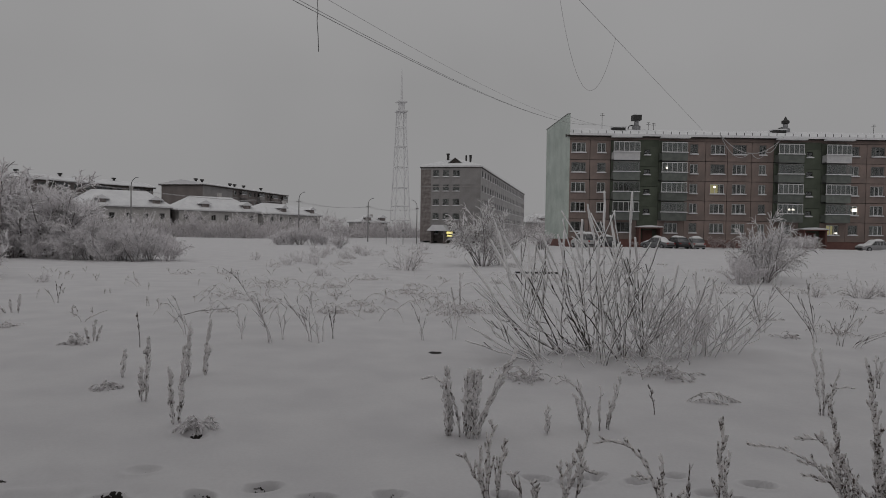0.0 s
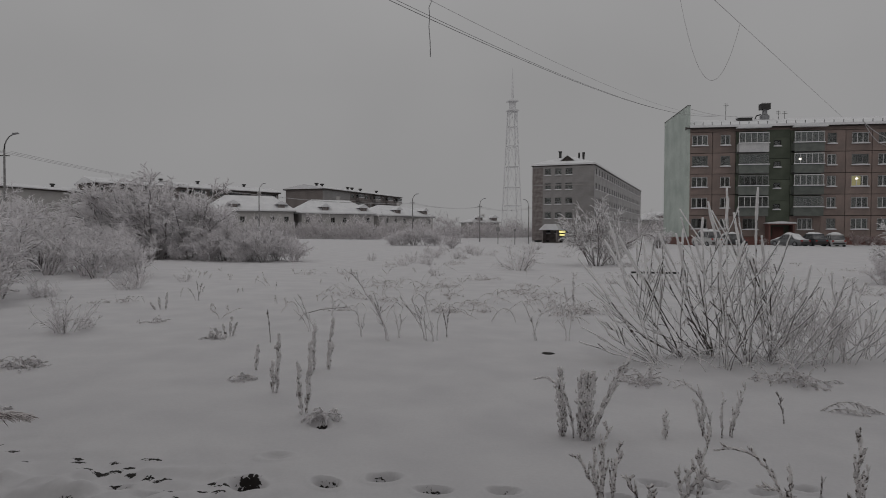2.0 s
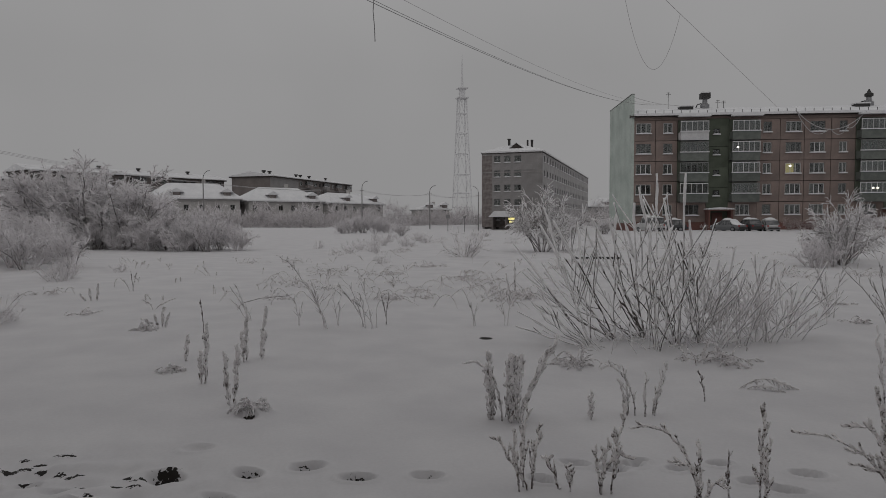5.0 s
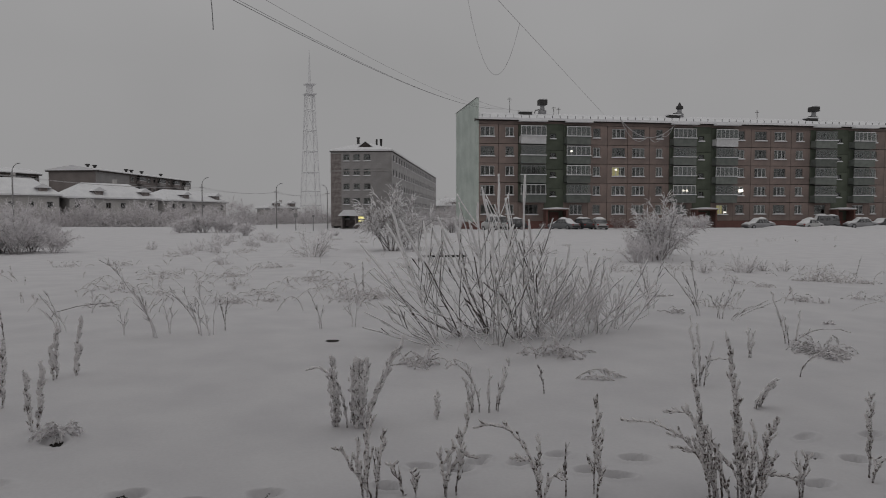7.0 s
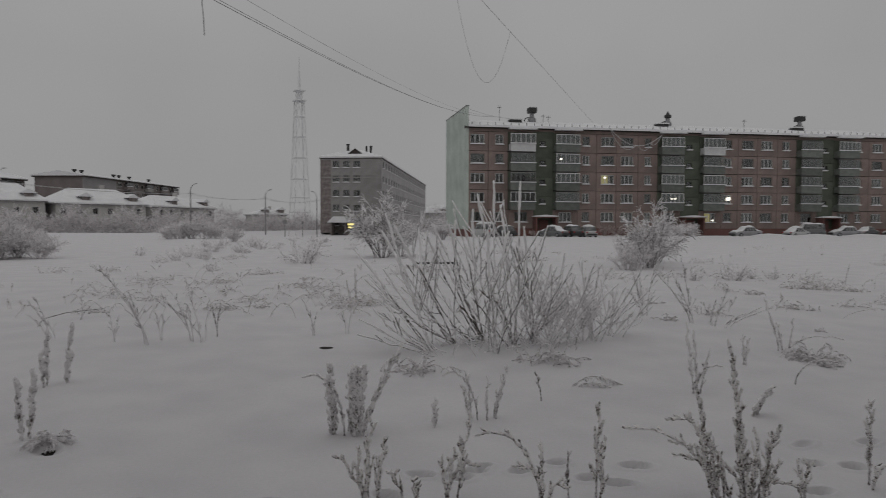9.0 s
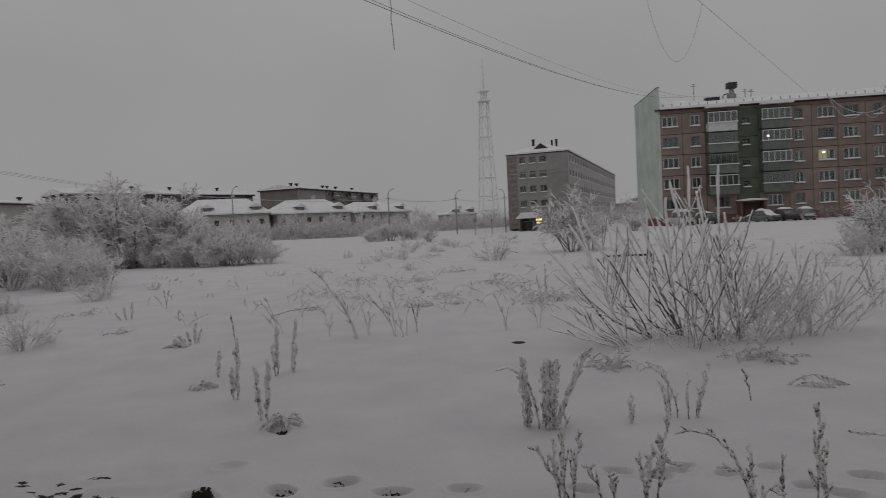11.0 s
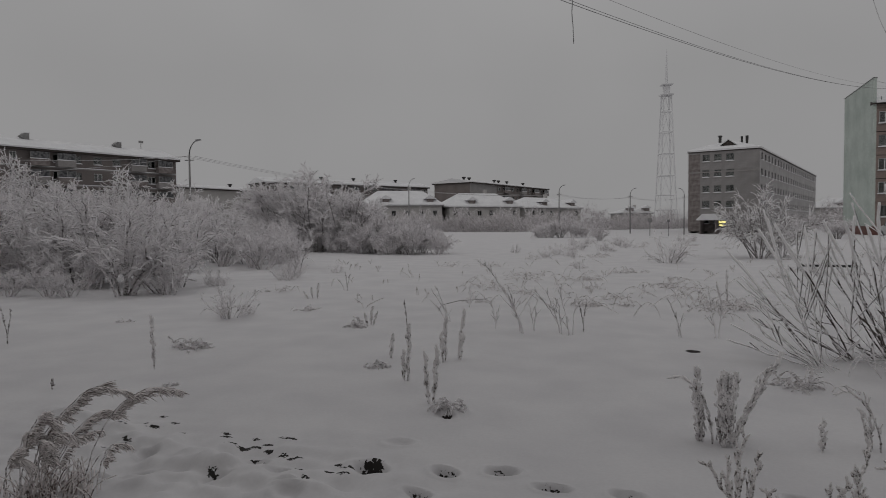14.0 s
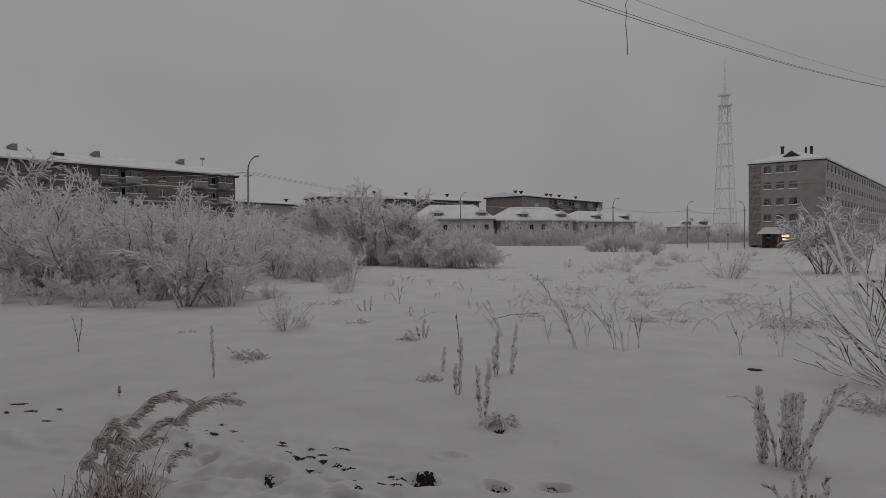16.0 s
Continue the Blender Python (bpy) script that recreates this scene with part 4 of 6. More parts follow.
def tower():
    t = thing("lattice_tower", pose(-16.2, 301.0, 0, 0, 0, 22), "tall steel lattice tower with platforms, paled for haze", "tower")

    def half(z):
        return 4.1 - 2.4 * min(z / 57.0, 1.0) ** 0.8
    levels = [0, 7, 13.5, 22, 31.5, 41, 50, 57]
    for i in range(4):
        a = math.pi / 4 + i * math.pi / 2
        pts = [(half(z) * math.sqrt(2) * math.cos(a), half(z) * math.sqrt(2) * math.sin(a), z) for z in levels]
        part("leg", Mesher().tubes([pts], [[0.26] * len(pts)], 5), HAZESTEEL, t)
    for z0, z1 in zip(levels, levels[1:]):
        br, ring = [], []
        for i in range(4):
            a0, a1 = math.pi / 4 + i * math.pi / 2, math.pi / 4 + (i + 1) * math.pi / 2
            q = lambda a, z: (half(z) * 1.414 * math.cos(a), half(z) * 1.414 * math.sin(a), z)
            ring.append((q(a0, z1), q(a1, z1)))
            br += [(q(a0, z0), tuple((u + v) / 2 for u, v in zip(q(a0, z1), q(a1, z1)))), (q(a1, z0), tuple((u + v) / 2 for u, v in zip(q(a0, z1), q(a1, z1))))]
        for bar in br:
            part("brace", Mesher().tubes([bar], [[0.10, 0.10]], 4), HAZESTEEL, t)
        for bar in ring:
            part("ring_beam", Mesher().tubes([bar], [[0.2, 0.2]], 4), HAZESTEEL, t)
    part("platform", Mesher().box(-2.5, 2.5, -2.5, 2.5, 57.0, 57.5), HAZESTEEL, t)
    part("platform", Mesher().box(-2.3, 2.3, -2.3, 2.3, 61.4, 61.9), HAZESTEEL, t)
    part("cabin", Mesher().box(-1.2, 1.2, -1.2, 1.2, 57.5, 61.4), HAZESTEEL, t)
    part("mast", Mesher().tubes([[(0, 0, 61.9), (0, 0, 68), (0, 0, 77)]], [[0.7, 0.45, 0.15]], 6), HAZESTEEL, t)


tower()


# ---------------------------------------------------------------- street lamps and wires
def street_lamp(x, y, h, turn, base=0.0):
    m = pose(x, y, base, 0, 0, turn)
    s = thing("street_lamp", m, "tall grey concrete street lamp with a curved arm", "street lamp", group="street lamps")
    part("pole", Mesher().tubes([[(0, 0, -0.8), (0, 0, h * 0.5), (0, 0, h * 0.87)]], [[0.12, 0.10, 0.08]], 8), POLE, s)
    part("arm", Mesher().tubes([[(0, 0, h * 0.86), (0.05, 0, h * 0.91), (0.2, 0, h * 0.95), (0.4, 0, h * 0.98), (0.65, 0, h)]], [[0.055, 0.05, 0.04, 0.04, 0.04]], 6), METAL, s)
    part("lamp_head", Mesher().prism([(0.6, h - 0.06), (1.08, h + 0.05), (1.06, h + 0.14), (0.65, h + 0.1)], -0.12, 0.12), VENTMETAL, s)
    part("crossarm", Mesher().box(-0.4, 0.4, -0.04, 0.04, h * 0.81, h * 0.81 + 0.07), METAL, s)


street_lamp(-43.0, 45.6, 9.3, 20)
street_lamp(-46.6, 99.7, 9.3, 40)
street_lamp(-23.4, 111.4, 8.1, 20)
street_lamp(-12.1, 117.0, 7.5, 15)
street_lamp(-3.4, 121.4, 8.2, 165, -0.7)
street_lamp(112.0, 96.0, 9.0, 60)


def road_sign(x, y, h, plate):
    """A thin post with a small plate, far off by the road."""
    w = thing("road_sign", pose(x, y, ground_z(x, y)), "small grey road sign on a thin post beside the road", "road sign", group="road signs")
    part("post", Mesher().tubes([[(0, 0, -0.3), (0, 0, h)]], [[0.06, 0.06]], 6), POLE, w)
    part("plate", Mesher().box(-plate / 2, plate / 2, -0.1, -0.06, h - plate, h), POLE, w, "grey square plate")


road_sign(-7.5, 100.0, 2.6, 0.6)
road_sign(-4.9, 100.0, 2.4, 0.35)


def sagging(a, b, sag, n=24, u0=0.0):
    a, b = np.array(a, float), np.array(b, float)
    u = np.linspace(u0, 1, n)[:, None]
    p = a + (b - a) * u
    p[:, 2] -= 4 * sag * (u * (1 - u))[:, 0]
    return p


def wire(name, pts, r, mat, label, sides=5, group=""):
    pts = np.asarray(pts, float)
    ob = new(name, Mesher().tubes(pts[None], np.full((1, len(pts)), r), sides).mesh(name, mat, True))
    return tagged(ob, label, "stem" if "ste" in name or "stick" in name else "cable", group)


top = [(-43.0, 45.6, 7.9), (-46.6, 99.7, 7.5), (-23.4, 111.4, 6.5), (-12.1, 117.0, 6.0), (-3.4, 121.4, 5.9)]
for off in (-0.6, 0.0, 0.6):
    for a, b in zip(top, top[1:]):
        wire("power_line", sagging((a[0] + off, a[1], a[2]), (b[0] + off, b[1], b[2]), 0.5, 10), 0.014, ICEWIRE, "thin iced power line between street lamps", 4, "power lines")
for left, sag in (((-70.6, 31.7, 9.2), 0.95), ((-70.6, 31.7, 7.4), 1.15)):
    wire("power_line", sagging(left, (-43.0, 45.6, 7.95), sag, 16), 0.018, ICEWIRE, "thick frosted power line ending at the street lamp", 5, "power lines")

A1, B1 = (-16.25, -2.5, 9.9), (23.4, 95.0, 17.7)
wire("overhead_cable", sagging(A1, B1, 2.41, 70, -0.047), 0.015, WIRE, "dark sagging overhead cable running to the brown block", group="overhead cables")
wire("overhead_cable", sagging((-16.0, -2.5, 10.0), (23.4, 95.0, 17.72), 2.47, 70, -0.047), 0.012, WIRE, "dark sagging overhead cable running to the brown block", group="overhead cables")
wire("overhead_cable", sagging((-15.2, -2.5, 10.1), (23.6, 95.0, 17.75), 2.22, 70, -0.047), 0.010, ICEWIRE, "thin sagging overhead cable running to the brown block", group="overhead cables")
wire("roof_wire", sagging((-12.7, -2.5, 12.9), (37.2, 90.0, 16.3), 0.0, 50, -0.05), 0.017, ICEWIRE, "thin frosted wire running to the roof edge", group="overhead cables")

CABLE = sagging(A1, B1, 2.41, 70, -0.047)


def dangling_end(i):
    x, y, z = CABLE[i]
    x += 0.2
    pts = [(x + 0.1, y, z + 1.6), (x + 0.12, y, z + 1.2), (x - 0.02, y, z + 0.95), (x + 0.12, y, z + 0.7), (x - 0.03, y, z + 0.35), (x, y, z), (x - 0.03, y, z - 0.4), (x + 0.02, y, z - 1.0), (x + 0.04, y, z - 1.6)]
    wire("loose_wire_end", pts, 0.018, WIRE, "stiff loose wire end hanging from the cable", group="overhead cables")


dangling_end(22)
wire("wire_loop", sagging((7.9, 43.3, 18.5), (11.8, 43.0, 14.6), 5.2, 40), 0.015, ICEWIRE, "thin frosted wire hanging in a loop", group="overhead cables")
wire("roof_wire", sagging((-10.0, -2.5, 14.2), (7.9, 43.3, 18.5), 0.0, 20, -0.1), 0.015, ICEWIRE, "thin frosted wire running to the roof edge", group="overhead cables")
wire("frosted_cable", sagging((39.2, 89.0, 15.6), (48.0, 89.0, 15.4), 2.4, 20), 0.05, ICEWIRE, "thick white frosted cable looping below the eaves", 6)
for a, b, s in (((39.3, 88.95, 15.4), (43.4, 88.95, 13.2), 1.6), ((43.6, 88.95, 13.1), (45.8, 88.95, 13.6), 0.9), ((45.4, 88.95, 13.5), (47.2, 88.95, 14.6), 0.7)):
    wire("frosted_cable", sagging(a, b, s, 14), 0.04, ICEWIRE, "thick white frosted cable looping below the eaves", 6)
wire("roof_wire", sagging((18.4, 92.0, 18.5), (27.0, 95.5, 17.6), 0.4, 12), 0.03, ICEWIRE, "pale wire along the roof", group="overhead cables")


# ---------------------------------------------------------------- parked cars
def car(x, y, turn, paint, kind, label, coat=0.22):
    c = thing("car", pose(x, y, ground_z(x, y) - 0.08, 0, 0, turn), label, "car", group="cars parked along the block")
    tall = {"sedan": 1.42, "suv": 1.85, "hatch": 1.48}[kind]
    long = {"sedan": 4.4, "suv": 4.2, "hatch": 3.9}[kind]
    body = bpy.data.materials.get(paint[0]) or material(paint[0], paint[1], scale=1.2, rough=0.35, bump=0)
    h = long / 2
    belt = tall * 0.60
    hood = {"sedan": 0.26, "suv": 0.24, "hatch": 0.24}[kind]
    # lower body by cross-sections along the length: x, half width, bottom, top
    secs = [(-h, 0.62, 0.42, belt * 0.80), (-h + 0.12, 0.78, 0.28, belt * 0.93), (-h + 0.7, 0.84, 0.22, belt), (-0.3, 0.85, 0.2, belt), (h - long * hood, 0.85, 0.2, belt), (h - 0.35, 0.80, 0.24, belt * 0.9), (h - 0.05, 0.70, 0.3, belt * 0.74), (h, 0.58, 0.4, belt * 0.62)]
    v, f = [], []
    for sx, w, lo, hi in secs:
        v += [(sx, -w * 0.93, lo), (sx, -w, (lo + hi) / 2), (sx, -w * 0.94, hi - 0.04), (sx, -w * 0.8, hi), (sx, w * 0.8, hi), (sx, w * 0.94, hi - 0.04), (sx, w, (lo + hi) / 2), (sx, w * 0.93, lo)]
    for i in range(len(secs) - 1):
        f += [(8 * i + j, 8 * i + (j + 1) % 8, 8 * i + 8 + (j + 1) % 8, 8 * i + 8 + j) for j in range(8)]
    f += [tuple(range(8)), tuple(range(8 * len(secs) - 1, 8 * len(secs) - 9, -1))]
    part("body", Mesher().raw(v, f), body, c, smooth=False)
    rear = {"sedan": -h + 0.95, "suv": -h + 0.12, "hatch": -h + 0.25}[kind]
    front = h - long * hood
    slope = 0.25 if kind == "suv" else 0.62

    def cabin(x0, x1, x2, x3, z0, z1, w0, w1):
        return [(x0, -w0, z0), (x3, -w0, z0), (x3, w0, z0), (x0, w0, z0), (x1, -w1, z1), (x2, -w1, z1), (x2, w1, z1), (x1, w1, z1)]
    q = [(0, 1, 5, 4), (1, 2, 6, 5), (2, 3, 7, 6), (3, 0, 4, 7), (4, 5, 6, 7), (0, 3, 2, 1)]
    back = 0.12 if kind == "suv" else 0.45
    part("cabin_glass", Mesher().raw(cabin(rear + 0.06, rear + back, front - slope, front - 0.04, belt - 0.02, tall - 0.1, 0.765, 0.62), q), CARGLASS, c)
    part("cabin_roof", Mesher().raw(cabin(rear + back - 0.05, rear + back, front - slope - 0.06, front - slope + 0.04, tall - 0.13, tall - 0.03, 0.66, 0.60), q), body, c)
    for px in (rear + 0.5 + back * 0.4, (rear + front) / 2 - 0.05, front - slope - 0.15):
        part("pillar", Mesher().tubes([[(px, -0.78, belt - 0.03), (px, -0.635, tall - 0.1)], [(px, 0.78, belt - 0.03), (px, 0.635, tall - 0.1)]], [[0.045, 0.04]] * 2, 4), body, c)
    line = [(h - 0.12, belt * 0.80), (h - 0.5, belt * 0.90), (front - 0.02, belt + 0.02), (front - slope, tall - 0.05), ((front + rear) / 2, tall), (rear + back, tall - 0.05), (rear + 0.03, belt + 0.05), (-h + 0.12, belt * 0.94)]
    if kind != "sedan":
        line = line[:-2]
    u = np.linspace(0, len(line) - 1, 26)
    lx, lz = np.interp(u, range(len(line)), [p[0] for p in line]), np.interp(u, range(len(line)), [p[1] for p in line])
    for _ in range(2):
        lz[1:-1] = (lz[:-2] + 2 * lz[1:-1] + lz[2:]) / 4 + 0.008
    sn, rows = Mesher(), []
    for n, (sx, sz) in enumerate(zip(lx, lz)):
        wide = 0.76 - 0.16 * (sz - belt * 0.9) / (tall - belt * 0.9)
        deep = coat * (0.75 + 0.35 * math.sin(n * 0.9 + x)) * min(1.0, (n + 0.5) / 3, (25.5 - n) / 3)
        rows += [(sx, sy * wide, sz + deep * (1 - abs(sy) ** 3) - (0.07 if abs(sy) == 1 else 0)) for sy in (-1, -0.85, -0.5, 0, 0.5, 0.85, 1)]
        rows += [(sx, 0.9 * wide, sz - 0.09), (sx, -0.9 * wide, sz - 0.09)]
    sn.raw(rows, [(9 * i + q2, 9 * i + (q2 + 1) % 9, 9 * i + 9 + (q2 + 1) % 9, 9 * i + 9 + q2) for i in range(25) for q2 in range(9)] + [tuple(range(9)), tuple(range(233, 224, -1))])
    part("snow_cover", sn, ROOFSNOW, c, "caked snow on roof and bonnet", smooth=True)
    for wx in (-h + 0.78, h - 0.82):
        for side in (-1, 1):
            yy = 0.74 * side
            tyre = part("tyre", cached("tyre", lambda: Mesher().tubes([[(0, -0.1, 0), (0, 0.1, 0)]], [[0.31, 0.31]], 16).mesh("tyre", TYRE)), None, c)
            tyre.location = (wx, yy, 0.31)
            part("rim", cached("rim", lambda: Mesher().tubes([[(0, -0.11, 0), (0, 0.11, 0)]], [[0.19, 0.19]], 10).mesh("rim", RIM)), None, tyre)
    for side in (-1, 1):
        part("headlight", Mesher().box(h - 0.09, h + 0.01, 0.5 * side - 0.14, 0.5 * side + 0.14, belt * 0.6, belt * 0.76), LAMPGLASS, c)
        part("tail_light", Mesher().box(-h - 0.01, -h + 0.1, 0.6 * side - 0.1, 0.6 * side + 0.1, belt * 0.7, belt * 0.9), REDLAMP, c)
    part("bumper", Mesher().box(h - 0.05, h + 0.07, -0.62, 0.62, 0.34, 0.5), METAL, c)
    part("bumper", Mesher().box(-h - 0.07, -h + 0.05, -0.64, 0.64, 0.36, 0.54), METAL, c)


WHITEP, DARKP, GREYP, BLUEP = ("white_paint", (0.5, 0.5, 0.5)), ("dark_paint", (0.05, 0.052, 0.056)), ("silver_paint", (0.30, 0.30, 0.31)), ("grey_paint", (0.16, 0.165, 0.17))
car(18.8, 81.0, 110, WHITEP, "suv", "white boxy off-road car with snow on its bonnet")
car(21.6, 82.0, 160, DARKP, "hatch", "dark hatchback caked with snow")
car(27.9, 80.5, 118, BLUEP, "sedan", "grey saloon car under caked snow")
car(30.4, 80.8, 100, DARKP, "hatch", "dark hatchback buried in snow")
car(32.6, 80.6, 85, WHITEP, "hatch", "white hatchback under a hood of snow")
car(55.7, 81.0, 185, GREYP, "sedan", "silver saloon car with light snow")
car(64.2, 82.0, 20, WHITEP, "sedan", "white saloon car caked with snow")
car(68.2, 84.5, 160, BLUEP, "suv", "grey off-road car under snow")
car(73.0, 83.0, 170, GREYP, "sedan", "silver saloon car under a layer of snow")
car(77.8, 84.5, 200, DARKP, "sedan", "black saloon car dusted with snow", 0.06)
car(82.3, 84.0, 190, DARKP, "hatch", "black hatchback dusted with snow", 0.06)
car(86.5, 85.5, 170, GREYP, "sedan", "silver saloon car half hidden by snow")


# ---------------------------------------------------------------- vegetation
RNG = np.random.default_rng(7)


def unit(v):
    return v / (np.linalg.norm(v, axis=-1, keepdims=True) + 1e-9)


def shoots(starts, ways, lengths, k, bend, wobble, rng):
    """Curved shoots: (count, k, 3) points. bend adds to the way per metre (up or down), wobble is random."""
    pts = np.empty((len(starts), k, 3))
    pts[:, 0] = starts
    way = unit(np.asarray(ways, float))
    for i in range(1, k):
        pts[:, i] = pts[:, i - 1] + way * (lengths / (k - 1))[:, None]
        way = unit(way + np.array([0, 0, bend]) * (lengths / (k - 1))[:, None] + rng.normal(0, wobble, way.shape))
    return pts


def children(parents, per, lo, hi, spread, rng, lengths, k, bend, wobble, up=0.3):
    n, kk, _ = parents.shape
    idx = np.repeat(np.arange(n), per)
    u = rng.uniform(lo, hi, len(idx)) * (kk - 1)
    i = np.minimum(u.astype(int), kk - 2)
    fr = (u - i)[:, None]
    a, b = parents[idx, i], parents[idx, i + 1]
    start = a + (b - a) * fr
    way = unit(unit(b - a) + rng.normal(0, spread, start.shape) + np.array([0, 0, up]))
    ln = rng.uniform(lengths[0], lengths[1], len(idx)) * (1.15 - 0.5 * u / (kk - 1))
    return shoots(start, way, ln, k, bend, wobble, rng)


def radii(count, k, r0, r1):
    return np.tile(np.linspace(r0, r1, k), (count, 1))


def frost_bush_parts(seed, height, width, stems, l1, l2, l3, twig_r, droop, frond=1.0):
    rng = np.random.default_rng(seed)
    ang = rng.uniform(0, 2 * np.pi, stems)
    lean = rng.uniform(0.05, 1.0, stems) ** 0.8 * width / height
    rad = rng.uniform(0, 0.22, stems) * width
    start = np.stack([rad * np.cos(ang), rad * np.sin(ang), np.full(stems, -0.15)], 1)
    ways = np.stack([lean * np.cos(ang), lean * np.sin(ang), np.ones(stems)], 1)
    ln = height * rng.uniform(0.55, 1.0, stems)
    s0 = shoots(start, ways, ln, 6, -0.05, 0.10, rng)
    s1 = children(s0, l1, 0.12, 1.0, 0.5, rng, (0.22 * height, 0.45 * height), 5, -0.1, 0.14, 0.25)
    s2 = children(s1, l2, 0.15, 1.0, 0.5, rng, (0.13 * frond * height, 0.30 * frond * height), 5, -droop * 1.5, 0.16, 0.15)
    s3 = children(s2, l3, 0.1, 1.0, 0.5, rng, (0.03 * height, 0.085 * height), 2, -droop * 2, 0.2, 0.0)
    wood = Mesher().tubes(s0, radii(len(s0), 6, twig_r * 2.6, twig_r * 1.2), 5).tubes(s1, radii(len(s1), 5, twig_r * 1.4, twig_r * 0.9), 4)
    crown = Mesher().tubes(s2, radii(len(s2), 5, twig_r * 1.1 * frond, twig_r * frond), 3, False).tubes(s3, radii(len(s3), 2, twig_r * 1.0, twig_r * 0.75), 3, False)
    return wood, crown


def frond_bush_parts(seed, height, width, stems, l1, l2, hairs, twig_r, droop, reach=1.0):
    """Dark stems that carry thick drooping fronds of rime, each a curved rod set with short hairs."""
    rng = np.random.default_rng(seed)
    ang = rng.uniform(0, 2 * np.pi, stems)
    lean = rng.uniform(0.1, 1.0, stems) * width / height
    rad = rng.uniform(0, 0.16, stems) * width
    start = np.stack([rad * np.cos(ang), rad * np.sin(ang), np.full(stems, -0.15)], 1)
    ways = np.stack([lean * np.cos(ang), lean * np.sin(ang), np.ones(stems)], 1)
    s0 = shoots(start, ways, height * rng.uniform(0.5, 0.95, stems), 7, -0.10, 0.12, rng)
    s1 = children(s0, l1, 0.36, 1.0, 0.45, rng, (0.20 * height, 0.40 * height), 6, -0.25, 0.14, 0.2)
    s2 = children(np.concatenate([s1, s1[::2]]), l2, 0.25, 1.0, 0.45, rng, (0.10 * reach * height, 0.24 * reach * height), 6, -droop * 2.2, 0.10, 0.12)
    s3 = children(s2, hairs, 0.05, 1.0, 0.42, rng, (0.03, 0.085), 2, 0.0, 0.0, -0.05)
    wood = Mesher().tubes(s0, radii(len(s0), 7, twig_r * 2.4, twig_r * 1.1), 5).tubes(s1, radii(len(s1), 6, twig_r * 1.2, twig_r * 0.8), 4)
    fat = np.interp(np.linspace(0, 1, 6), [0, 0.3, 0.8, 1], [0.7, 1.25, 1.1, 0.5]) * twig_r
    crown = Mesher().tubes(s2, np.tile(fat, (len(s2), 1)) * rng.uniform(0.7, 1.25, (len(s2), 1)), 4, False)
    crown.tubes(s3, np.tile([twig_r * 0.75, twig_r * 0.3], (len(s3), 1)), 3, False)
    return wood, crown


def make_bush(seed, label, *args, wood=BARK, twig=TWIG, fronds=False):
    w, c = (frond_bush_parts if fronds else frost_bush_parts)(seed, *args)
    return w.mesh("wood", wood), c.mesh("crown", twig), label


def place_bush(kind, x, y, s=1.0, turn=0.0, squash=1.0, group="frosted thicket", slim=1.0):
    w, c, label = kind
    b = thing("frosted_bush", pose(x, y, ground_z(x, y), 0, 0, turn) @ Matrix.Diagonal((s * slim, s * slim, s * squash, 1)), label, "bush", group)
    part("wood", w, None, b, "dark bark dusted with frost")["kind"] = "stuff"
    part("crown", c, None, b, "fine twigs white with hoar frost")["kind"] = "stuff"
    return b


BIG = [make_bush(11, "big willow bush white with hoar frost", 4.6, 3.4, 20, 7, 8, 5, 0.018, 0.6),
       make_bush(12, "big spreading willow bush white with hoar frost", 4.2, 3.8, 20, 7, 8, 5, 0.018, 0.8)]
MID = [make_bush(21, "rounded shrub thick with hoar frost", 2.6, 2.1, 16, 6, 7, 5, 0.0115, 0.9, wood=PALEBARK),
       make_bush(22, "tangled shrub thick with hoar frost", 2.4, 2.4, 16, 6, 7, 5, 0.0115, 1.1, wood=PALEBARK),
       make_bush(23, "upright shrub thick with hoar frost", 2.8, 1.6, 16, 6, 7, 5, 0.0115, 0.7)]
NEAR = [make_bush(25, "frosted shrub with long drooping white fronds", 2.4, 1.9, 12, 6, 4, 14, 0.013, 0.9, 1.05, wood=NEARBARK, twig=RIMETWIG, fronds=True),
        make_bush(26, "frosted shrub with long drooping white fronds", 2.2, 2.2, 12, 6, 4, 14, 0.013, 1.1, 1.1, wood=NEARBARK, twig=RIMETWIG, fronds=True),
        make_bush(28, "low spreading shrub with thick white fronds", 1.7, 2.0, 12, 5, 4, 14, 0.012, 0.8, 1.2, wood=PALEBARK, twig=RIMETWIG, fronds=True)]
BARE = make_bush(27, "bare reddish-brown shrub with little frost", 2.8, 2.4, 16, 5, 5, 3, 0.016, 0.3, wood=REDTWIG, twig=REDTWIG)
WILLOW = [make_bush(24, "rounded willow shrub with drooping frosted twigs over dark stems", 2.7, 2.3, 18, 6, 5, 6, 0.0105, 0.9, 1.2, twig=DIMTWIG, fronds=True),
          make_bush(29, "rounded willow shrub with drooping frosted twigs over dark stems", 2.4, 2.6, 16, 6, 5, 6, 0.0100, 1.0, 1.2, twig=DIMTWIG, fronds=True)]
LOW = [make_bush(31, "low bare shrub dusted with frost", 1.1, 1.2, 15, 4, 3, 3, 0.005, 0.6, wood=SAPLING),
       make_bush(32, "low bare shrub dusted with frost", 1.0, 1.1, 13, 4, 3, 3, 0.005, 0.6, wood=SAPLING)]

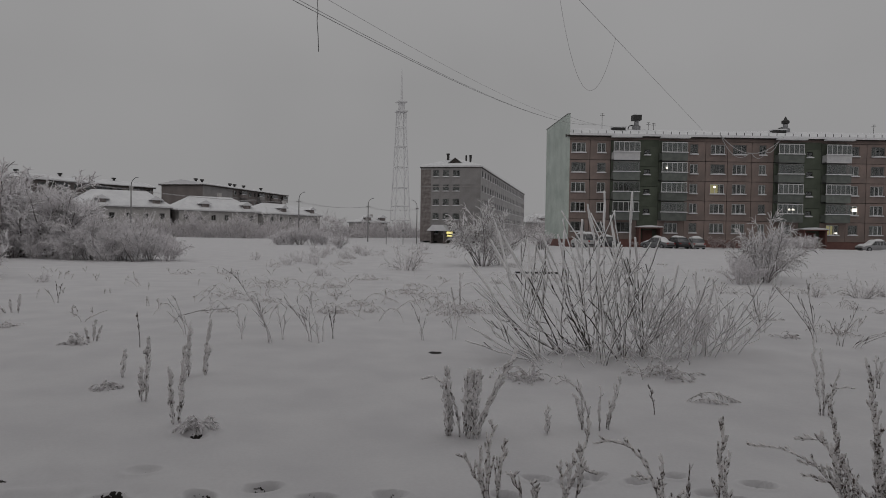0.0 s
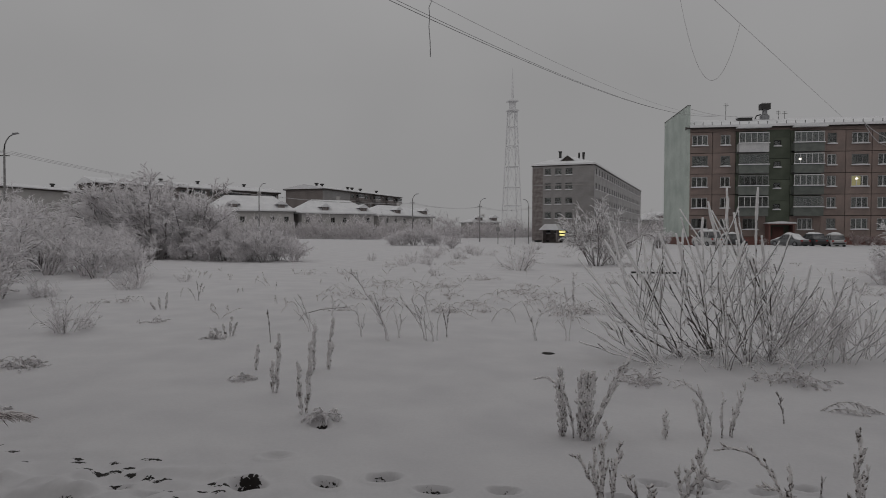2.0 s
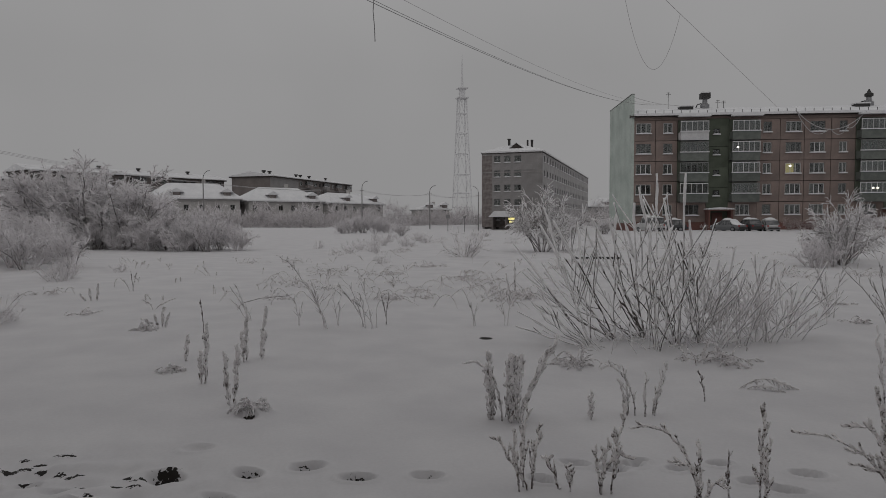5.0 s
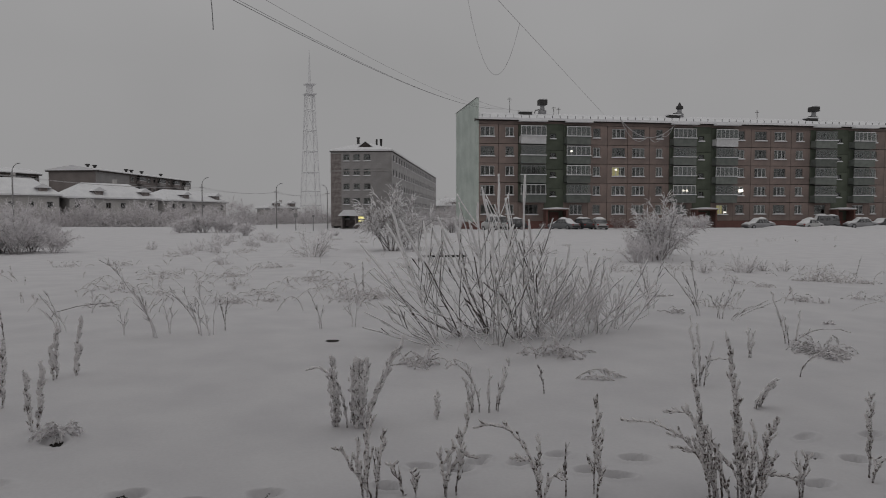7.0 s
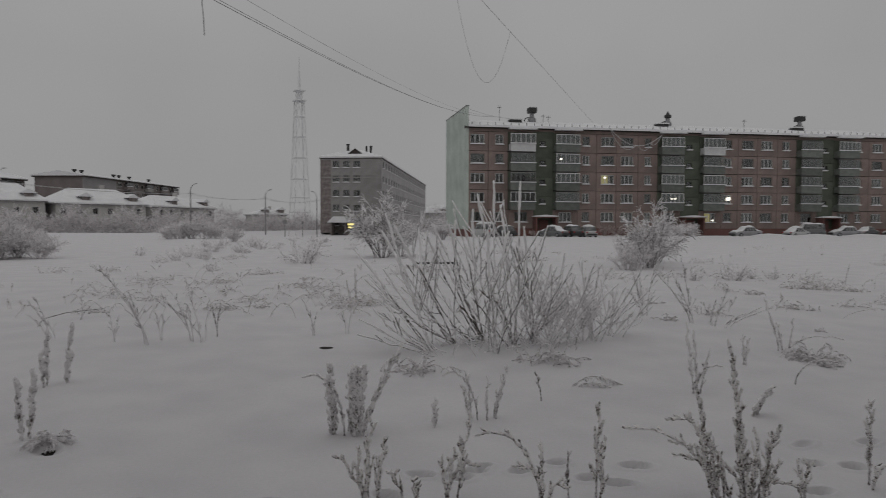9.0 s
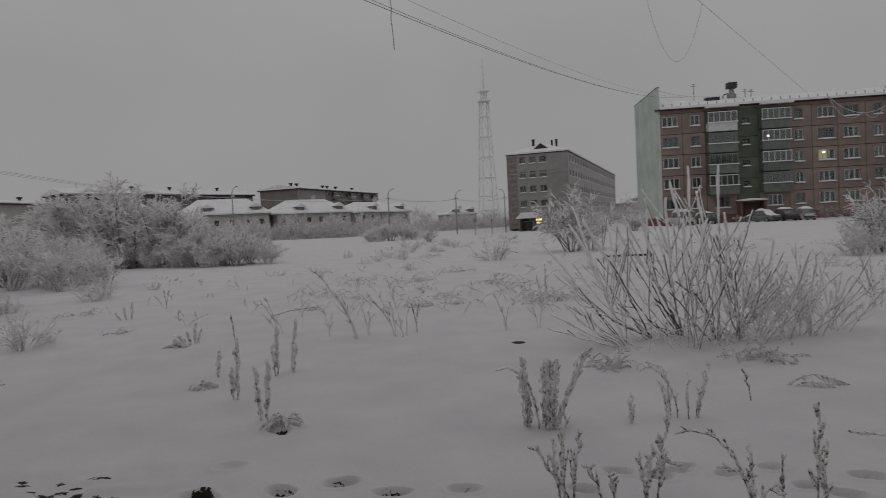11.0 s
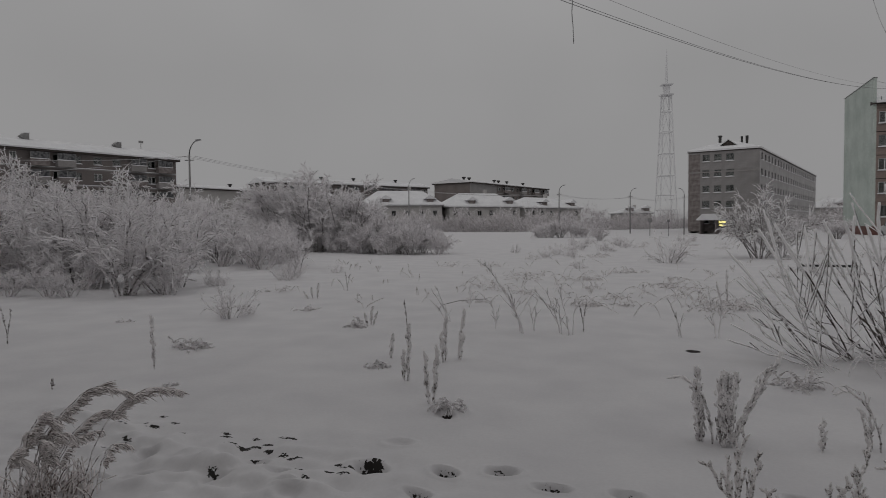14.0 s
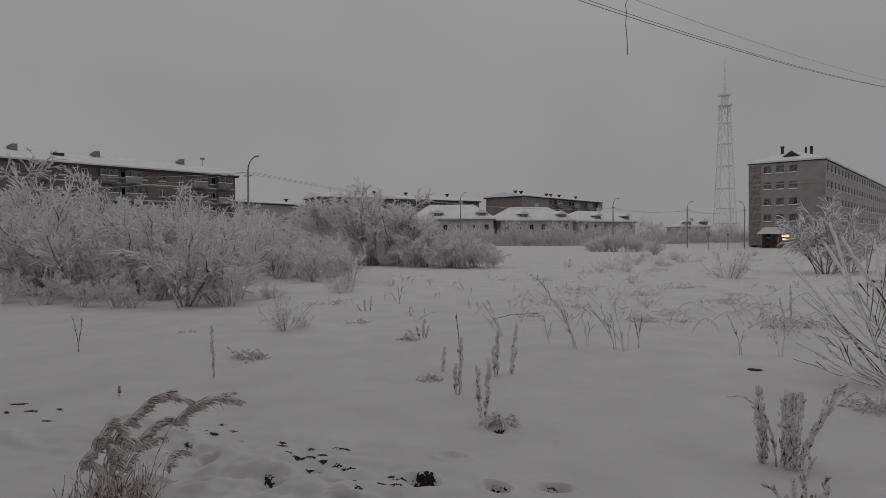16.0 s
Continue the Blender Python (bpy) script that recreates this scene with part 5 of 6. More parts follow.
# the big willow group
for n, (x, y, s) in enumerate([(-23.9, 33.6, 1.05), (-21.4, 33.4, 1.1), (-19.6, 33.2, 0.82), (-17.2, 32.6, 0.55), (-15.4, 32.0, 0.42), (-25.0, 35.5, 0.95), (-14.2, 32.4, 0.36), (-22.3, 35.5, 1.0)]):
    place_bush(BIG[n % 2], x, y, s, 70 * n)
for n, (x, y, s) in enumerate([(-17.6, 31.6, 0.62), (-15.6, 31.2, 0.6), (-14.2, 31.0, 0.62), (-12.9, 31.4, 0.5), (-19.4, 31.9, 0.55), (-20.9, 32.2, 0.6)]):
    place_bush(MID[n % 3], x, y, s, 41 * n)
# the thicket along the field's edge
for n, (x, y, s) in enumerate([(-15.6, 13.4, 1.05), (-17.6, 13.2, 1.15), (-19.2, 12.0, 1.2),
                               (-16.2, 21.8, 0.8), (-18.0, 22.5, 1.0), (-20.0, 22.8, 1.1), (-22.2, 24.8, 1.2), (-24.2, 24.0, 1.25), (-21.2, 19.5, 1.3), (-19.2, 18.0, 1.2), (-23.5, 20.5, 1.35),
                               (-25.8, 22.0, 1.45), (-22.0, 16.0, 1.4), (-24.8, 17.5, 1.5), (-27.5, 20.0, 1.6), (-21.5, 13.0, 1.3), (-24.0, 13.8, 1.5), (-27.0, 15.5, 1.65), (-26.0, 27.5, 1.35), (-29.0, 25.5, 1.6), (-28.5, 30.0, 1.4),
                               (-30.5, 19.0, 1.8), (-31.5, 23.5, 1.8), (-19.8, 14.6, 1.2), (-20.3, 27.3, 0.9)]):
    place_bush(MID[n % 3], x, y, s * (0.92 if y < 12 or x < -24 else 0.8), 47 * n)
for n, (x, y, s) in enumerate([(-12.5, 11.2, 0.98), (-11.9, 11.9, 0.72), (-14.8, 11.8, 0.95), (-16.6, 11.4, 1.05), (-14.2, 13.6, 1.15), (-12.9, 13.2, 0.8), (-16.2, 13.0, 1.2),
                               (-14.7, 19.2, 0.75), (-16.0, 20.2, 0.95), (-17.6, 20.4, 1.05), (-17.2, 17.2, 1.1), (-18.6, 15.4, 1.25), (-13.4, 19.6, 0.6)]):
    place_bush(NEAR[n % 3], x, y, s, 47 * n)
for n, (x, y, s) in enumerate([(-14.2, 10.6, 0.5), (-15.2, 10.3, 0.42), (-16.4, 10.1, 0.5), (-17.6, 9.8, 0.55), (-11.5, 11.6, 0.42), (-13.4, 10.5, 0.36)]):
    place_bush(NEAR[2], x, y, s, 61 * n)
place_bush(WILLOW[0], 2.35, 31.2, 1.18, 10, group="field shrubs", slim=0.86)
place_bush(WILLOW[1], 3.2, 32.2, 0.85, 80, group="field shrubs", slim=0.75)
place_bush(WILLOW[0], 11.5, 22.3, 0.90, 15, group="field shrubs", slim=0.74)
place_bush(NEAR[0], 12.0, 22.9, 0.72, 70, group="field shrubs", slim=0.9)
place_bush(NEAR[2], 11.0, 21.8, 0.5, 130, group="field shrubs")
place_bush(WILLOW[0], 13.3, 25.4, 0.68, 60, group="field shrubs")
place_bush(MID[0], 10.2, 21.4, 0.36, 95, group="field shrubs")
for n, (x, y, s) in enumerate([(-17.4, 72.3, 0.75), (-16.1, 71.8, 0.92), (-14.8, 71.6, 0.97), (-13.5, 71.9, 0.90), (-12.3, 72.4, 0.70), (11.5, 70.0, 0.9), (8.5, 72.0, 1.0), (46.5, 80.0, 1.0), (41.0, 76.0, 0.9), (13.5, 27.0, 0.5), (43.5, 78.0, 0.8), (-8.8, 60.0, 0.6)]):
    place_bush(MID[n % 3], x, y, s, 33 * n, 0.8, group="field shrubs")


for n, (x, y, s) in enumerate([(36.5, 84.0, 0.55), (38.0, 84.0, 0.50), (39.2, 84.0, 0.42), (26.3, 84.0, 0.35)]):
    place_bush(BARE, x, y, s, 50 * n, group="bare shrubs by the block")


def hedge():
    """The far belt of frosted brush in front of the houses."""
    rng = np.random.default_rng(3)
    starts, ways, lens = [], [], []
    for p0, p1, n, h in (((-62, 112), (-36, 122), 2600, 4.6), ((-36, 120), (-24, 150), 1500, 5.0), ((-24, 150), (-2, 190), 2200, 5.0), ((-95, 92), (-62, 112), 2600, 5.0), ((-3, 190), (12, 200), 800, 5.0), ((14, 150), (45, 150), 1500, 6.0)):
        u = rng.uniform(0, 1, n)
        hh = 1.35 * h * (0.62 + 0.25 * np.sin(u * 19 + p0[0]) + 0.13 * np.sin(u * 47))
        starts.append(np.stack([p0[0] + (p1[0] - p0[0]) * u + rng.normal(0, 1.2, n), p0[1] + (p1[1] - p0[1]) * u + rng.normal(0, 1.5, n), rng.uniform(-0.6, 0.62, n) * hh], 1))
        ways.append(np.stack([rng.normal(0, 0.9, n), rng.normal(0, 0.9, n), np.ones(n)], 1))
        lens.append(hh * rng.uniform(0.2, 0.45, n))
    s = shoots(np.concatenate(starts), np.concatenate(ways), np.concatenate(lens), 4, -0.03, 0.1, rng)
    t = children(s, 5, 0.1, 1.0, 0.8, rng, (0.5, 1.1), 2, -0.15, 0.2, 0.1)
    m = Mesher().tubes(s, radii(len(s), 4, 0.035, 0.02), 3, False).tubes(t, radii(len(t), 2, 0.035, 0.015), 3, False)
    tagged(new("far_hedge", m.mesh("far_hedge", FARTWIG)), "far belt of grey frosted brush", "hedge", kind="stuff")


hedge()


def right_of(x, y):
    d = math.hypot(x, y)
    return np.array([y / d, -x / d, 0.0]), np.array([x / d, y / d, 0.0])


def curve_to(dx, h, side, away, k=7, droop=0.0, rng=RNG, power=1.35):
    """A stalk from the ground to a tip dx to the side and h up, first steep, then leaning."""
    u = np.linspace(0, 1, k)
    dd = rng.normal(0, 0.12) * h
    p = side[None] * (dx * u ** power)[:, None] + away[None] * (dd * u)[:, None]
    p[:, 2] += 1.03 * h * np.sin(u * 1.85) if droop else h * u
    p += rng.normal(0, 0.008, p.shape) * u[:, None]
    p[0, 2] = -0.05
    return p


def along(p, u):
    i = np.minimum((u * (len(p) - 1)).astype(int), len(p) - 2)
    f = (u * (len(p) - 1) - i)[:, None]
    return p[i] + (p[i + 1] - p[i]) * f, unit(p[i + 1] - p[i])


def tufts(p, count, rng, u0, u1, size, fat, out):
    """Short frosted sprays that hug a stalk: spindles pointing up and out."""
    nodes = rng.uniform(u0, u1, max(4, count // 9))
    u = np.where(rng.random(count) < 0.6, np.clip(rng.choice(nodes, count) + rng.normal(0, 0.012, count), u0, u1), rng.uniform(u0, u1, count))
    pos, way = along(p, u)
    env = np.sin(np.clip((u - u0) / (u1 - u0), 0.03, 0.97) * np.pi) ** 0.5
    d = unit(way + rng.normal(0, out, pos.shape))
    ln = size * rng.uniform(0.6, 1.3, count) * (0.5 + 0.6 * env)
    pts = np.stack([pos, pos + d * (ln * 0.45)[:, None], pos + unit(d + [0, 0, 0.2]) * ln[:, None]], 1)
    r = np.stack([np.full(count, fat * 0.5), fat * rng.uniform(0.7, 1.3, count), np.full(count, fat * 0.25)], 1)
    return pts, r


def buds(m, p, count, rng, u0, u1, length, fat, splay):
    """Small pointed leaf buds that sit along a shoot and point up it."""
    u = np.sort(rng.uniform(u0, u1, count))
    pos, way = along(p, u)
    d = unit(way + rng.normal(0, splay, pos.shape))
    ln = length * rng.uniform(0.6, 1.3, (count, 1))
    f = fat * rng.uniform(0.7, 1.25, count)
    pts = np.stack([pos, pos + d * ln * 0.4, pos + unit(d + [0, 0, 0.25]) * ln], 1)
    m.tubes(pts, np.stack([f * 0.55, f, f * 0.25], 1), 5)


def column(m, dry, p, rng, width, share):
    """A column of limp leaves crusted with rime, packed round a stalk; dark bare ones, mostly low, also pass for shaded
    gaps.
    """
    h = p[-1, 2] - p[0, 2]
    count = int(max(30, 170 * h * (0.5 + width / 0.03)))
    u = 0.06 + 0.93 * rng.random(count) ** 0.92
    pos, way = along(p, u)
    env = np.interp(u, [0.06, 0.2, 0.8, 1.0], [0.55, 0.9, 1.0, 0.45]) * (0.82 + 0.18 * np.sin(u * 29 + rng.uniform(0, 6)))
    out = unit(rng.normal(0, 1, pos.shape) * [1, 1, 0.2])
    q = pos + out * (width * env * rng.random(count) ** 0.6)[:, None]
    d = unit(way + 0.22 * out + rng.normal(0, 0.16, pos.shape))
    ln = rng.uniform(0.017, 0.038, (count, 1))
    pts = np.stack([q - d * ln * 0.6, q - d * ln * 0.2, q + d * ln * 0.3 + rng.normal(0, 0.002, q.shape), q + d * ln * 0.75], 1)
    f = rng.uniform(0.0042, 0.0088, count)
    r = np.stack([f * 0.5, f, f * 0.9, f * 0.4], 1)
    # dark lumps, denser low down, stand in for the shade between the others
    bare = rng.random(count) < np.where(u < share, 0.30, 0.05)
    m.tubes(pts[~bare], r[~bare], 6)
    dry.tubes(pts[bare], r[bare] * 0.75, 5)


def plume(x, y, tips, slim=False, fat=1.0):
    """Frosted wormwood: tips of (dx, h), or (dx, h, width, root) for a crusted column."""
    rng = np.random.default_rng(int(abs(x * 131 + y * 71) * 10))
    side, away = right_of(x, y)
    w = thing("wormwood_weed", pose(x, y, ground_z(x, y)), "dry wormwood stalks furred with frost standing in snow", "weed", "frosted wormwood")
    near = y < 4.6
    for tip in tips:
        dx, h = tip[:2]
        width = tip[2] if len(tip) > 2 else (0.013 if slim else 0.029) * fat
        root = tip[3] if len(tip) > 2 else dx * 0.4 if abs(dx) < 0.6 * h else 0.0
        off = side * (root + (0 if len(tip) > 2 else rng.uniform(-0.03, 0.03))) + away * rng.uniform(-0.05, 0.05)
        arch = abs(dx - root) > 0.62 * h
        p = curve_to(dx - root, h, side, away, 10, 0.05 if arch else 0.0, rng, 1.7 if arch else 1.25) + off
        st = part("stalk", Mesher().tubes(p[None], radii(1, 10, 0.0060, 0.0028), 5), STALK, w)
        m, dry = Mesher(), Mesher()
        if near or slim:
            # side sprays stand close to the stalk and get shorter towards its tip
            count = max(4, int(h * (34 if near else 22)))
            for u in np.linspace(0.16, 0.96, count) + rng.normal(0, 0.012, count):
                q, d = along(p, np.array([min(max(u, 0.05), 0.98)]))
                ln = (0.030 + 0.085 * (1 - u)) * rng.uniform(0.55, 1.35) * min(1.2, 0.6 + h)
                out = side * rng.normal(0, 1) + away * rng.normal(0, 1)
                sp = shoots(q, d + 0.36 * unit(out[None]), np.array([ln]), 5, 5.0, 0.06, rng)[0]
                if rng.random() < 0.2 and u < 0.6:
                    dry.tubes(sp[None], radii(1, 5, 0.0030, 0.0018), 4)
                    buds(dry, sp, int(3 + 50 * ln), rng, 0.25, 1.0, 0.020, 0.0036, 0.4)
                else:
                    m.tubes(sp[None], radii(1, 5, 0.0036, 0.0026), 4)
                    buds(m, sp, int(6 + 190 * ln), rng, 0.10, 1.0, 0.024, 0.0054, 0.20)
            buds(m, p, int(24 + 160 * h), rng, 0.2, 1.0, 0.025, 0.0055, 0.22)
            buds(dry, p, int(8 + 30 * h), rng, 0.05, 0.5, 0.022, 0.0038, 0.45)
        else:
            column(m, dry, p, rng, width, 0.4)
        part("plume", m, NEARPLUME if near else PLUME, st, "plume furred with frost")["kind"] = "stuff"
        if dry.n:
            part("withered_leaf", dry, STALK, st, "dark withered leaves, in columns also for the shaded gaps")["kind"] = "stuff"
    return w


def thin(x, y, tips):
    rng = np.random.default_rng(int(abs(x * 137 + y * 73) * 10))
    side, away = right_of(x, y)
    w = thing("dry_stalk", pose(x, y, ground_z(x, y)), "thin dry stalk with frost in the snow", "weed", "dry stalks")
    for dx, h in tips:
        p = curve_to(dx, h, side, away, 6, 0.0, rng) + side * rng.uniform(-0.03, 0.03)
        m = Mesher().tubes(p[None], radii(1, 6, 0.006, 0.004), 5)
        pts, r = tufts(p, 24, rng, 0.3, 1.0, 0.04, 0.005, 0.3)
        part("stalk", m.tubes(pts, r, 3), STALK, w)


def twig(x, y, tips):
    """Young bare shoots with side twigs."""
    rng = np.random.default_rng(int(abs(x * 139 + y * 79) * 10))
    side, away = right_of(x, y)
    w = thing("bare_sapling", pose(x, y, ground_z(x, y)), "bare young shoots coated with frost", "shrub", "bare saplings")
    for dx, h in tips:
        p = curve_to(dx, h, side, away, 7, 0.0, rng) + side * rng.uniform(-0.05, 0.05) + away * rng.uniform(-0.1, 0.1)
        m = Mesher().tubes(p[None], radii(1, 7, 0.0075, 0.0045), 5)
        kids = children(p[None], max(5, int(15 * h)), 0.18, 0.97, 0.34, rng, (0.07 * h + 0.03, 0.26 * h + 0.04), 4, 0.5, 0.08, 0.12)
        st = part("shoot", m, SAPLING, w)
        for kid in kids:
            part("side_twig", Mesher().tubes(kid[None], radii(1, 4, 0.0052, 0.0045), 4), SAPLING, st)


def fan(x, y, tips):
    (dx, h), = tips
    k = LOW[int(abs(x * 7)) % 2]
    place_bush(k, x, y, h, 57 * x, 1.0, group="low frosted shrubs")


def clump(x, y, tips):
    """A bent tuft of dry grass, half snowed in."""
    rng = np.random.default_rng(int(abs(x * 149 + y * 83) * 10))
    side, away = right_of(x, y)
    (dx, h), = tips
    w = thing("grass_tuft", pose(x, y, ground_z(x, y)), "bent tuft of dry grass half buried in snow", "grass", "dry grass tufts")
    near = math.hypot(x, y) < 10
    n = 36 if near else 17
    start = side * rng.normal(0, h * (0.42 if near else 0.75), (n, 1)) + away * rng.normal(0, h * 0.35, (n, 1)) + [0, 0, -0.03]
    ways = side * rng.normal(0, 0.9, (n, 1)) + away * rng.normal(0, 0.4, (n, 1)) + [0, 0, 1] * rng.uniform(0.6, 1.5 if near else 2.4, (n, 1))
    p = shoots(start, ways, h * rng.uniform(0.7, 1.9, n), 6, -2.0 / max(h, 0.1), 0.12, rng)
    part("dry_blade", Mesher().tubes(p, radii(n, 6, 0.0045, 0.003) * (1 + h), 3), STRAW, w)["kind"] = "stuff"
    m = Mesher()
    for q in p:
        pts, r = tufts(q, 26 if near else 4, rng, 0.1, 1.0, 0.036 if near else 0.07, 0.007 if near else 0.008, 0.55)
        pts[:, 1, 2] -= 0.006
        pts[:, 2, 2] -= 0.024
        m.tubes(pts, r, 4)
    part("frosted_leaf", m, TWIG, w, "limp leaves furred with frost")["kind"] = "stuff"


def reed(x, y, tips):
    """Tall grass bent over by frost, with drooping feathery heads."""
    rng = np.random.default_rng(int(abs(x * 151 + y * 89) * 10))
    side, away = right_of(x, y)
    w = thing("reed_grass", pose(x, y, ground_z(x, y)), "tall reed grass bowed over with frosted drooping heads", "grass", "bowed reeds")
    for n, (dx, h) in enumerate(tips * 3):
        dx, h = dx * rng.uniform(0.0, 0.9) if n > 1 else dx, 0.85 * h * (rng.uniform(0.5, 0.95) if n > 1 else 1)
        u = np.linspace(0, 1, 14)
        bow = rng.uniform(1.5, 1.85)
        p = side[None] * (dx * u ** 1.6 + 0.03 * np.clip(u - 0.85, 0, 1) / 0.15)[:, None] + away[None] * (rng.normal(0, 0.07) * u)[:, None]
        p[:, 2] = h * np.sin(u * bow) - 0.02 * np.clip(u - 0.86, 0, 1) / 0.14 - 0.03 * (u < 0.01)
        p += side * rng.normal(-0.03, 0.10) + away * rng.normal(0, 0.07)
        p[2:] += np.cumsum(rng.normal(0, 0.005, (12, 3)), axis=0)
        st = part("stalk", Mesher().tubes(p[None], radii(1, 14, 0.0036, 0.0025), 5), STALK, w)
        big = n < 2 or rng.random() < 0.35
        m = Mesher()
        pts, r = tufts(p, 420 if big else 150, rng, 0.45 if big else 0.3, 1.0, 0.075 if big else 0.045, 0.0042, 0.20 if big else 0.24)
        pts += side * 0.012
        pts[:, 1] += side * rng.uniform(0.0, 0.025, (len(pts), 1)) - [0, 0, 0.014]
        pts[:, 2] += side * rng.uniform(0.0, 0.035, (len(pts), 1)) - [0, 0, 0.055]
        part("seed_head", m.tubes(pts, r, 4), REED, st, "drooping head furred with frost")["kind"] = "stuff"
    # old blades at the foot
    k = 80
    start = side * rng.normal(-0.02, 0.09, (k, 1)) + away * rng.normal(0, 0.08, (k, 1)) + [0, 0, -0.03]
    ways = np.stack([rng.normal(0.1, 0.22, k), rng.normal(0, 0.22, k), np.ones(k)], 1)
    blades = shoots(start, ways, rng.uniform(0.10, 0.28, k), 7, -2.5, 0.12, rng)
    part("dry_blade", Mesher().tubes(blades, radii(k, 7, 0.0052, 0.0030), 4), REED, w, "dry blades dusted with frost")["kind"] = "stuff"


def knobbly(p, r, count, rng, rough=0.16):
    """A smooth line resampled, with radii that swell and shrink as rime does."""
    at, to = np.linspace(0, 1, len(p)), np.linspace(0, 1, count)
    q = np.stack([np.interp(to, at, p[:, c]) for c in range(3)], 1)
    return q[None], (np.interp(to, at, r) * (1 + rng.normal(0, rough, count)))[None]


def main_bush():
    """The wide whip bush in the middle of the field: straight frosted rods that fan out from a few stools."""
    X, Y = 2.22, 7.95
    side, away = right_of(X, Y)
    b = thing("whip_bush", pose(X, Y, ground_z(X, Y)), "wide bare bush of straight rods thick with frost", "bush")
    rng = np.random.default_rng(42)
    # stools: how far to the side and behind
    stools = [(-0.88, -0.05), (-0.62, 0.55), (-0.30, 0.75), (-0.10, 0.0), (0.12, 0.35), (0.36, 0.6)]
    tall = [(-1.5, 1.66), (-1.61, 1.44), (-1.42, 1.5), (-1.14, 1.48), (-0.93, 1.53), (-1.01, 1.43), (-1.79, 1.22), (-1.75, 0.86), (-1.87, 0.33), (-1.83, 0.19), (-1.54, 0.65), (-0.71, 1.52), (-0.64, 1.58), (-0.42, 1.72), (-0.47, 1.48),
            (-0.34, 1.9), (-0.14, 2.07), (-0.06, 1.78), (0.2, 2.05), (0.25, 1.5), (0.05, 1.42), (-0.19, 1.45), (0.58, 1.05), (0.49, 0.85), (0.75, 1.18), (0.28, 1.1),
            (-1.25, 1.3), (-1.35, 1.05), (-1.6, 0.95), (-1.1, 1.15), (-1.68, 1.1), (-1.3, 0.75), (-1.62, 0.5), (-0.85, 1.25), (-0.55, 1.3)]
    rods = [(dx, 1.03 * h + 0.04, True) for dx, h in tall]
    for _ in range(34):
        a = math.radians(rng.uniform(-78, 48))
        r = rng.uniform(0.45, 1.35)
        rods.append((r * math.sin(a) * 1.15 - 0.28, r * math.cos(a), False))
    for n, (dx, h, lead) in enumerate(rods):
        aim = dx * 0.5 + rng.normal(0, 0.16)
        sx, sy = min(stools, key=lambda q: abs(q[0] - aim) + 0.15 * rng.random())
        root = sx + rng.normal(0, 0.035)
        k = 11
        u = np.linspace(0, 1, k)
        deep = rng.normal(0, 0.22) if lead else rng.normal(0, 0.42)
        # rods start out flat and turn upwards
        bend = rng.uniform(0.72, 0.98) if abs(dx - root) > 0.4 else rng.uniform(0.85, 1.1)
        p = side[None] * (root + (dx - root) * u ** bend)[:, None] + away[None] * (sy + rng.normal(0, 0.05) + deep * u - sy * 0.6 * u)[:, None]
        p[:, 2] = h * u ** (1.9 - bend)
        kink = np.cumsum(rng.normal(0, 0.010, (k - 1, 3)), axis=0)
        p[1:] += kink - u[1:, None] * kink[-1]
        p[0, 2] = -0.08
        thick = 0.0128 if lead and h > 1.4 else 0.0105 if lead else rng.uniform(0.0080, 0.0105)
        r = np.interp(u, [0, 0.35, 0.7, 0.95, 1], [thick * 0.60, thick * 0.62, thick * 0.8, thick * 1.0, thick * 0.7])[None]
        if lead and h > 0.5:
            # a thick sleeve of rime on the top of the rod
            q = p[-5:]
            part("rime_sleeve", Mesher().tubes(*knobbly(q, np.array([0.7, 0.95, 1.22, 1.34, 0.95]) * thick, 15, rng, 0.10), 8), SLEEVE, b, "white sleeve of rime", smooth=True)
        low = 5 if n % 3 else 7
        rod = part("rod", Mesher().tubes(*knobbly(p[low - 1:], r[0, low - 1:], 20, rng), 7), WHIP, b, smooth=True)
        part("lower_rod", Mesher().tubes(*knobbly(p[:low], r[0, :low], 14, rng), 7), WHIPBASE, rod, "dark lower bark", smooth=True)
        for _ in range(int(rng.integers(1, 4)) if lead else int(rng.integers(0, 3))):
            # forks leave at a clear angle and straighten up again
            v = rng.uniform(0.22, 0.72)
            q, d = along(p, np.array([v]))
            turn = side * rng.choice([-1, 1]) * rng.uniform(0.3, 0.8) + away * rng.normal(0, 0.25)
            ln = (1 - v) * h * rng.uniform(0.55, 1.0) + 0.08
            fork = shoots(q, d + turn + [0, 0, 0.15], np.array([ln]), 7, 0.45, 0.035, rng)
            part("fork", Mesher().tubes(*knobbly(fork[0], np.interp(np.linspace(0, 1, 7), [0, 0.7, 1], [thick * 0.5, thick * 0.75, thick * 0.7]), 16, rng), 6), WHIP, rod, smooth=True)
            if rng.random() < 0.4:
                tw = children(fork, 1, 0.3, 0.7, 0.45, rng, (0.12, 0.3), 5, 0.6, 0.06, 0.2)
                part("side_twig", Mesher().tubes(tw, radii(1, 5, 0.0055, 0.0065), 5), WHIP, rod)
        if rng.random() < 0.5:
            tw = children(p[None], 1, 0.1, 0.5, 0.5, rng, (0.10, 0.32), 5, 0.3, 0.1, 0.1)
            part("side_twig", Mesher().tubes(tw, radii(1, 5, 0.005, 0.0055), 5), WHIPBASE, rod)
    # low tangle of short frosted shoots between the stools
    for _ in range(64):
        sx, sy = stools[int(rng.integers(0, len(stools)))]
        at = side * (sx + rng.normal(0, 0.22)) + away * (sy + rng.normal(0, 0.15))
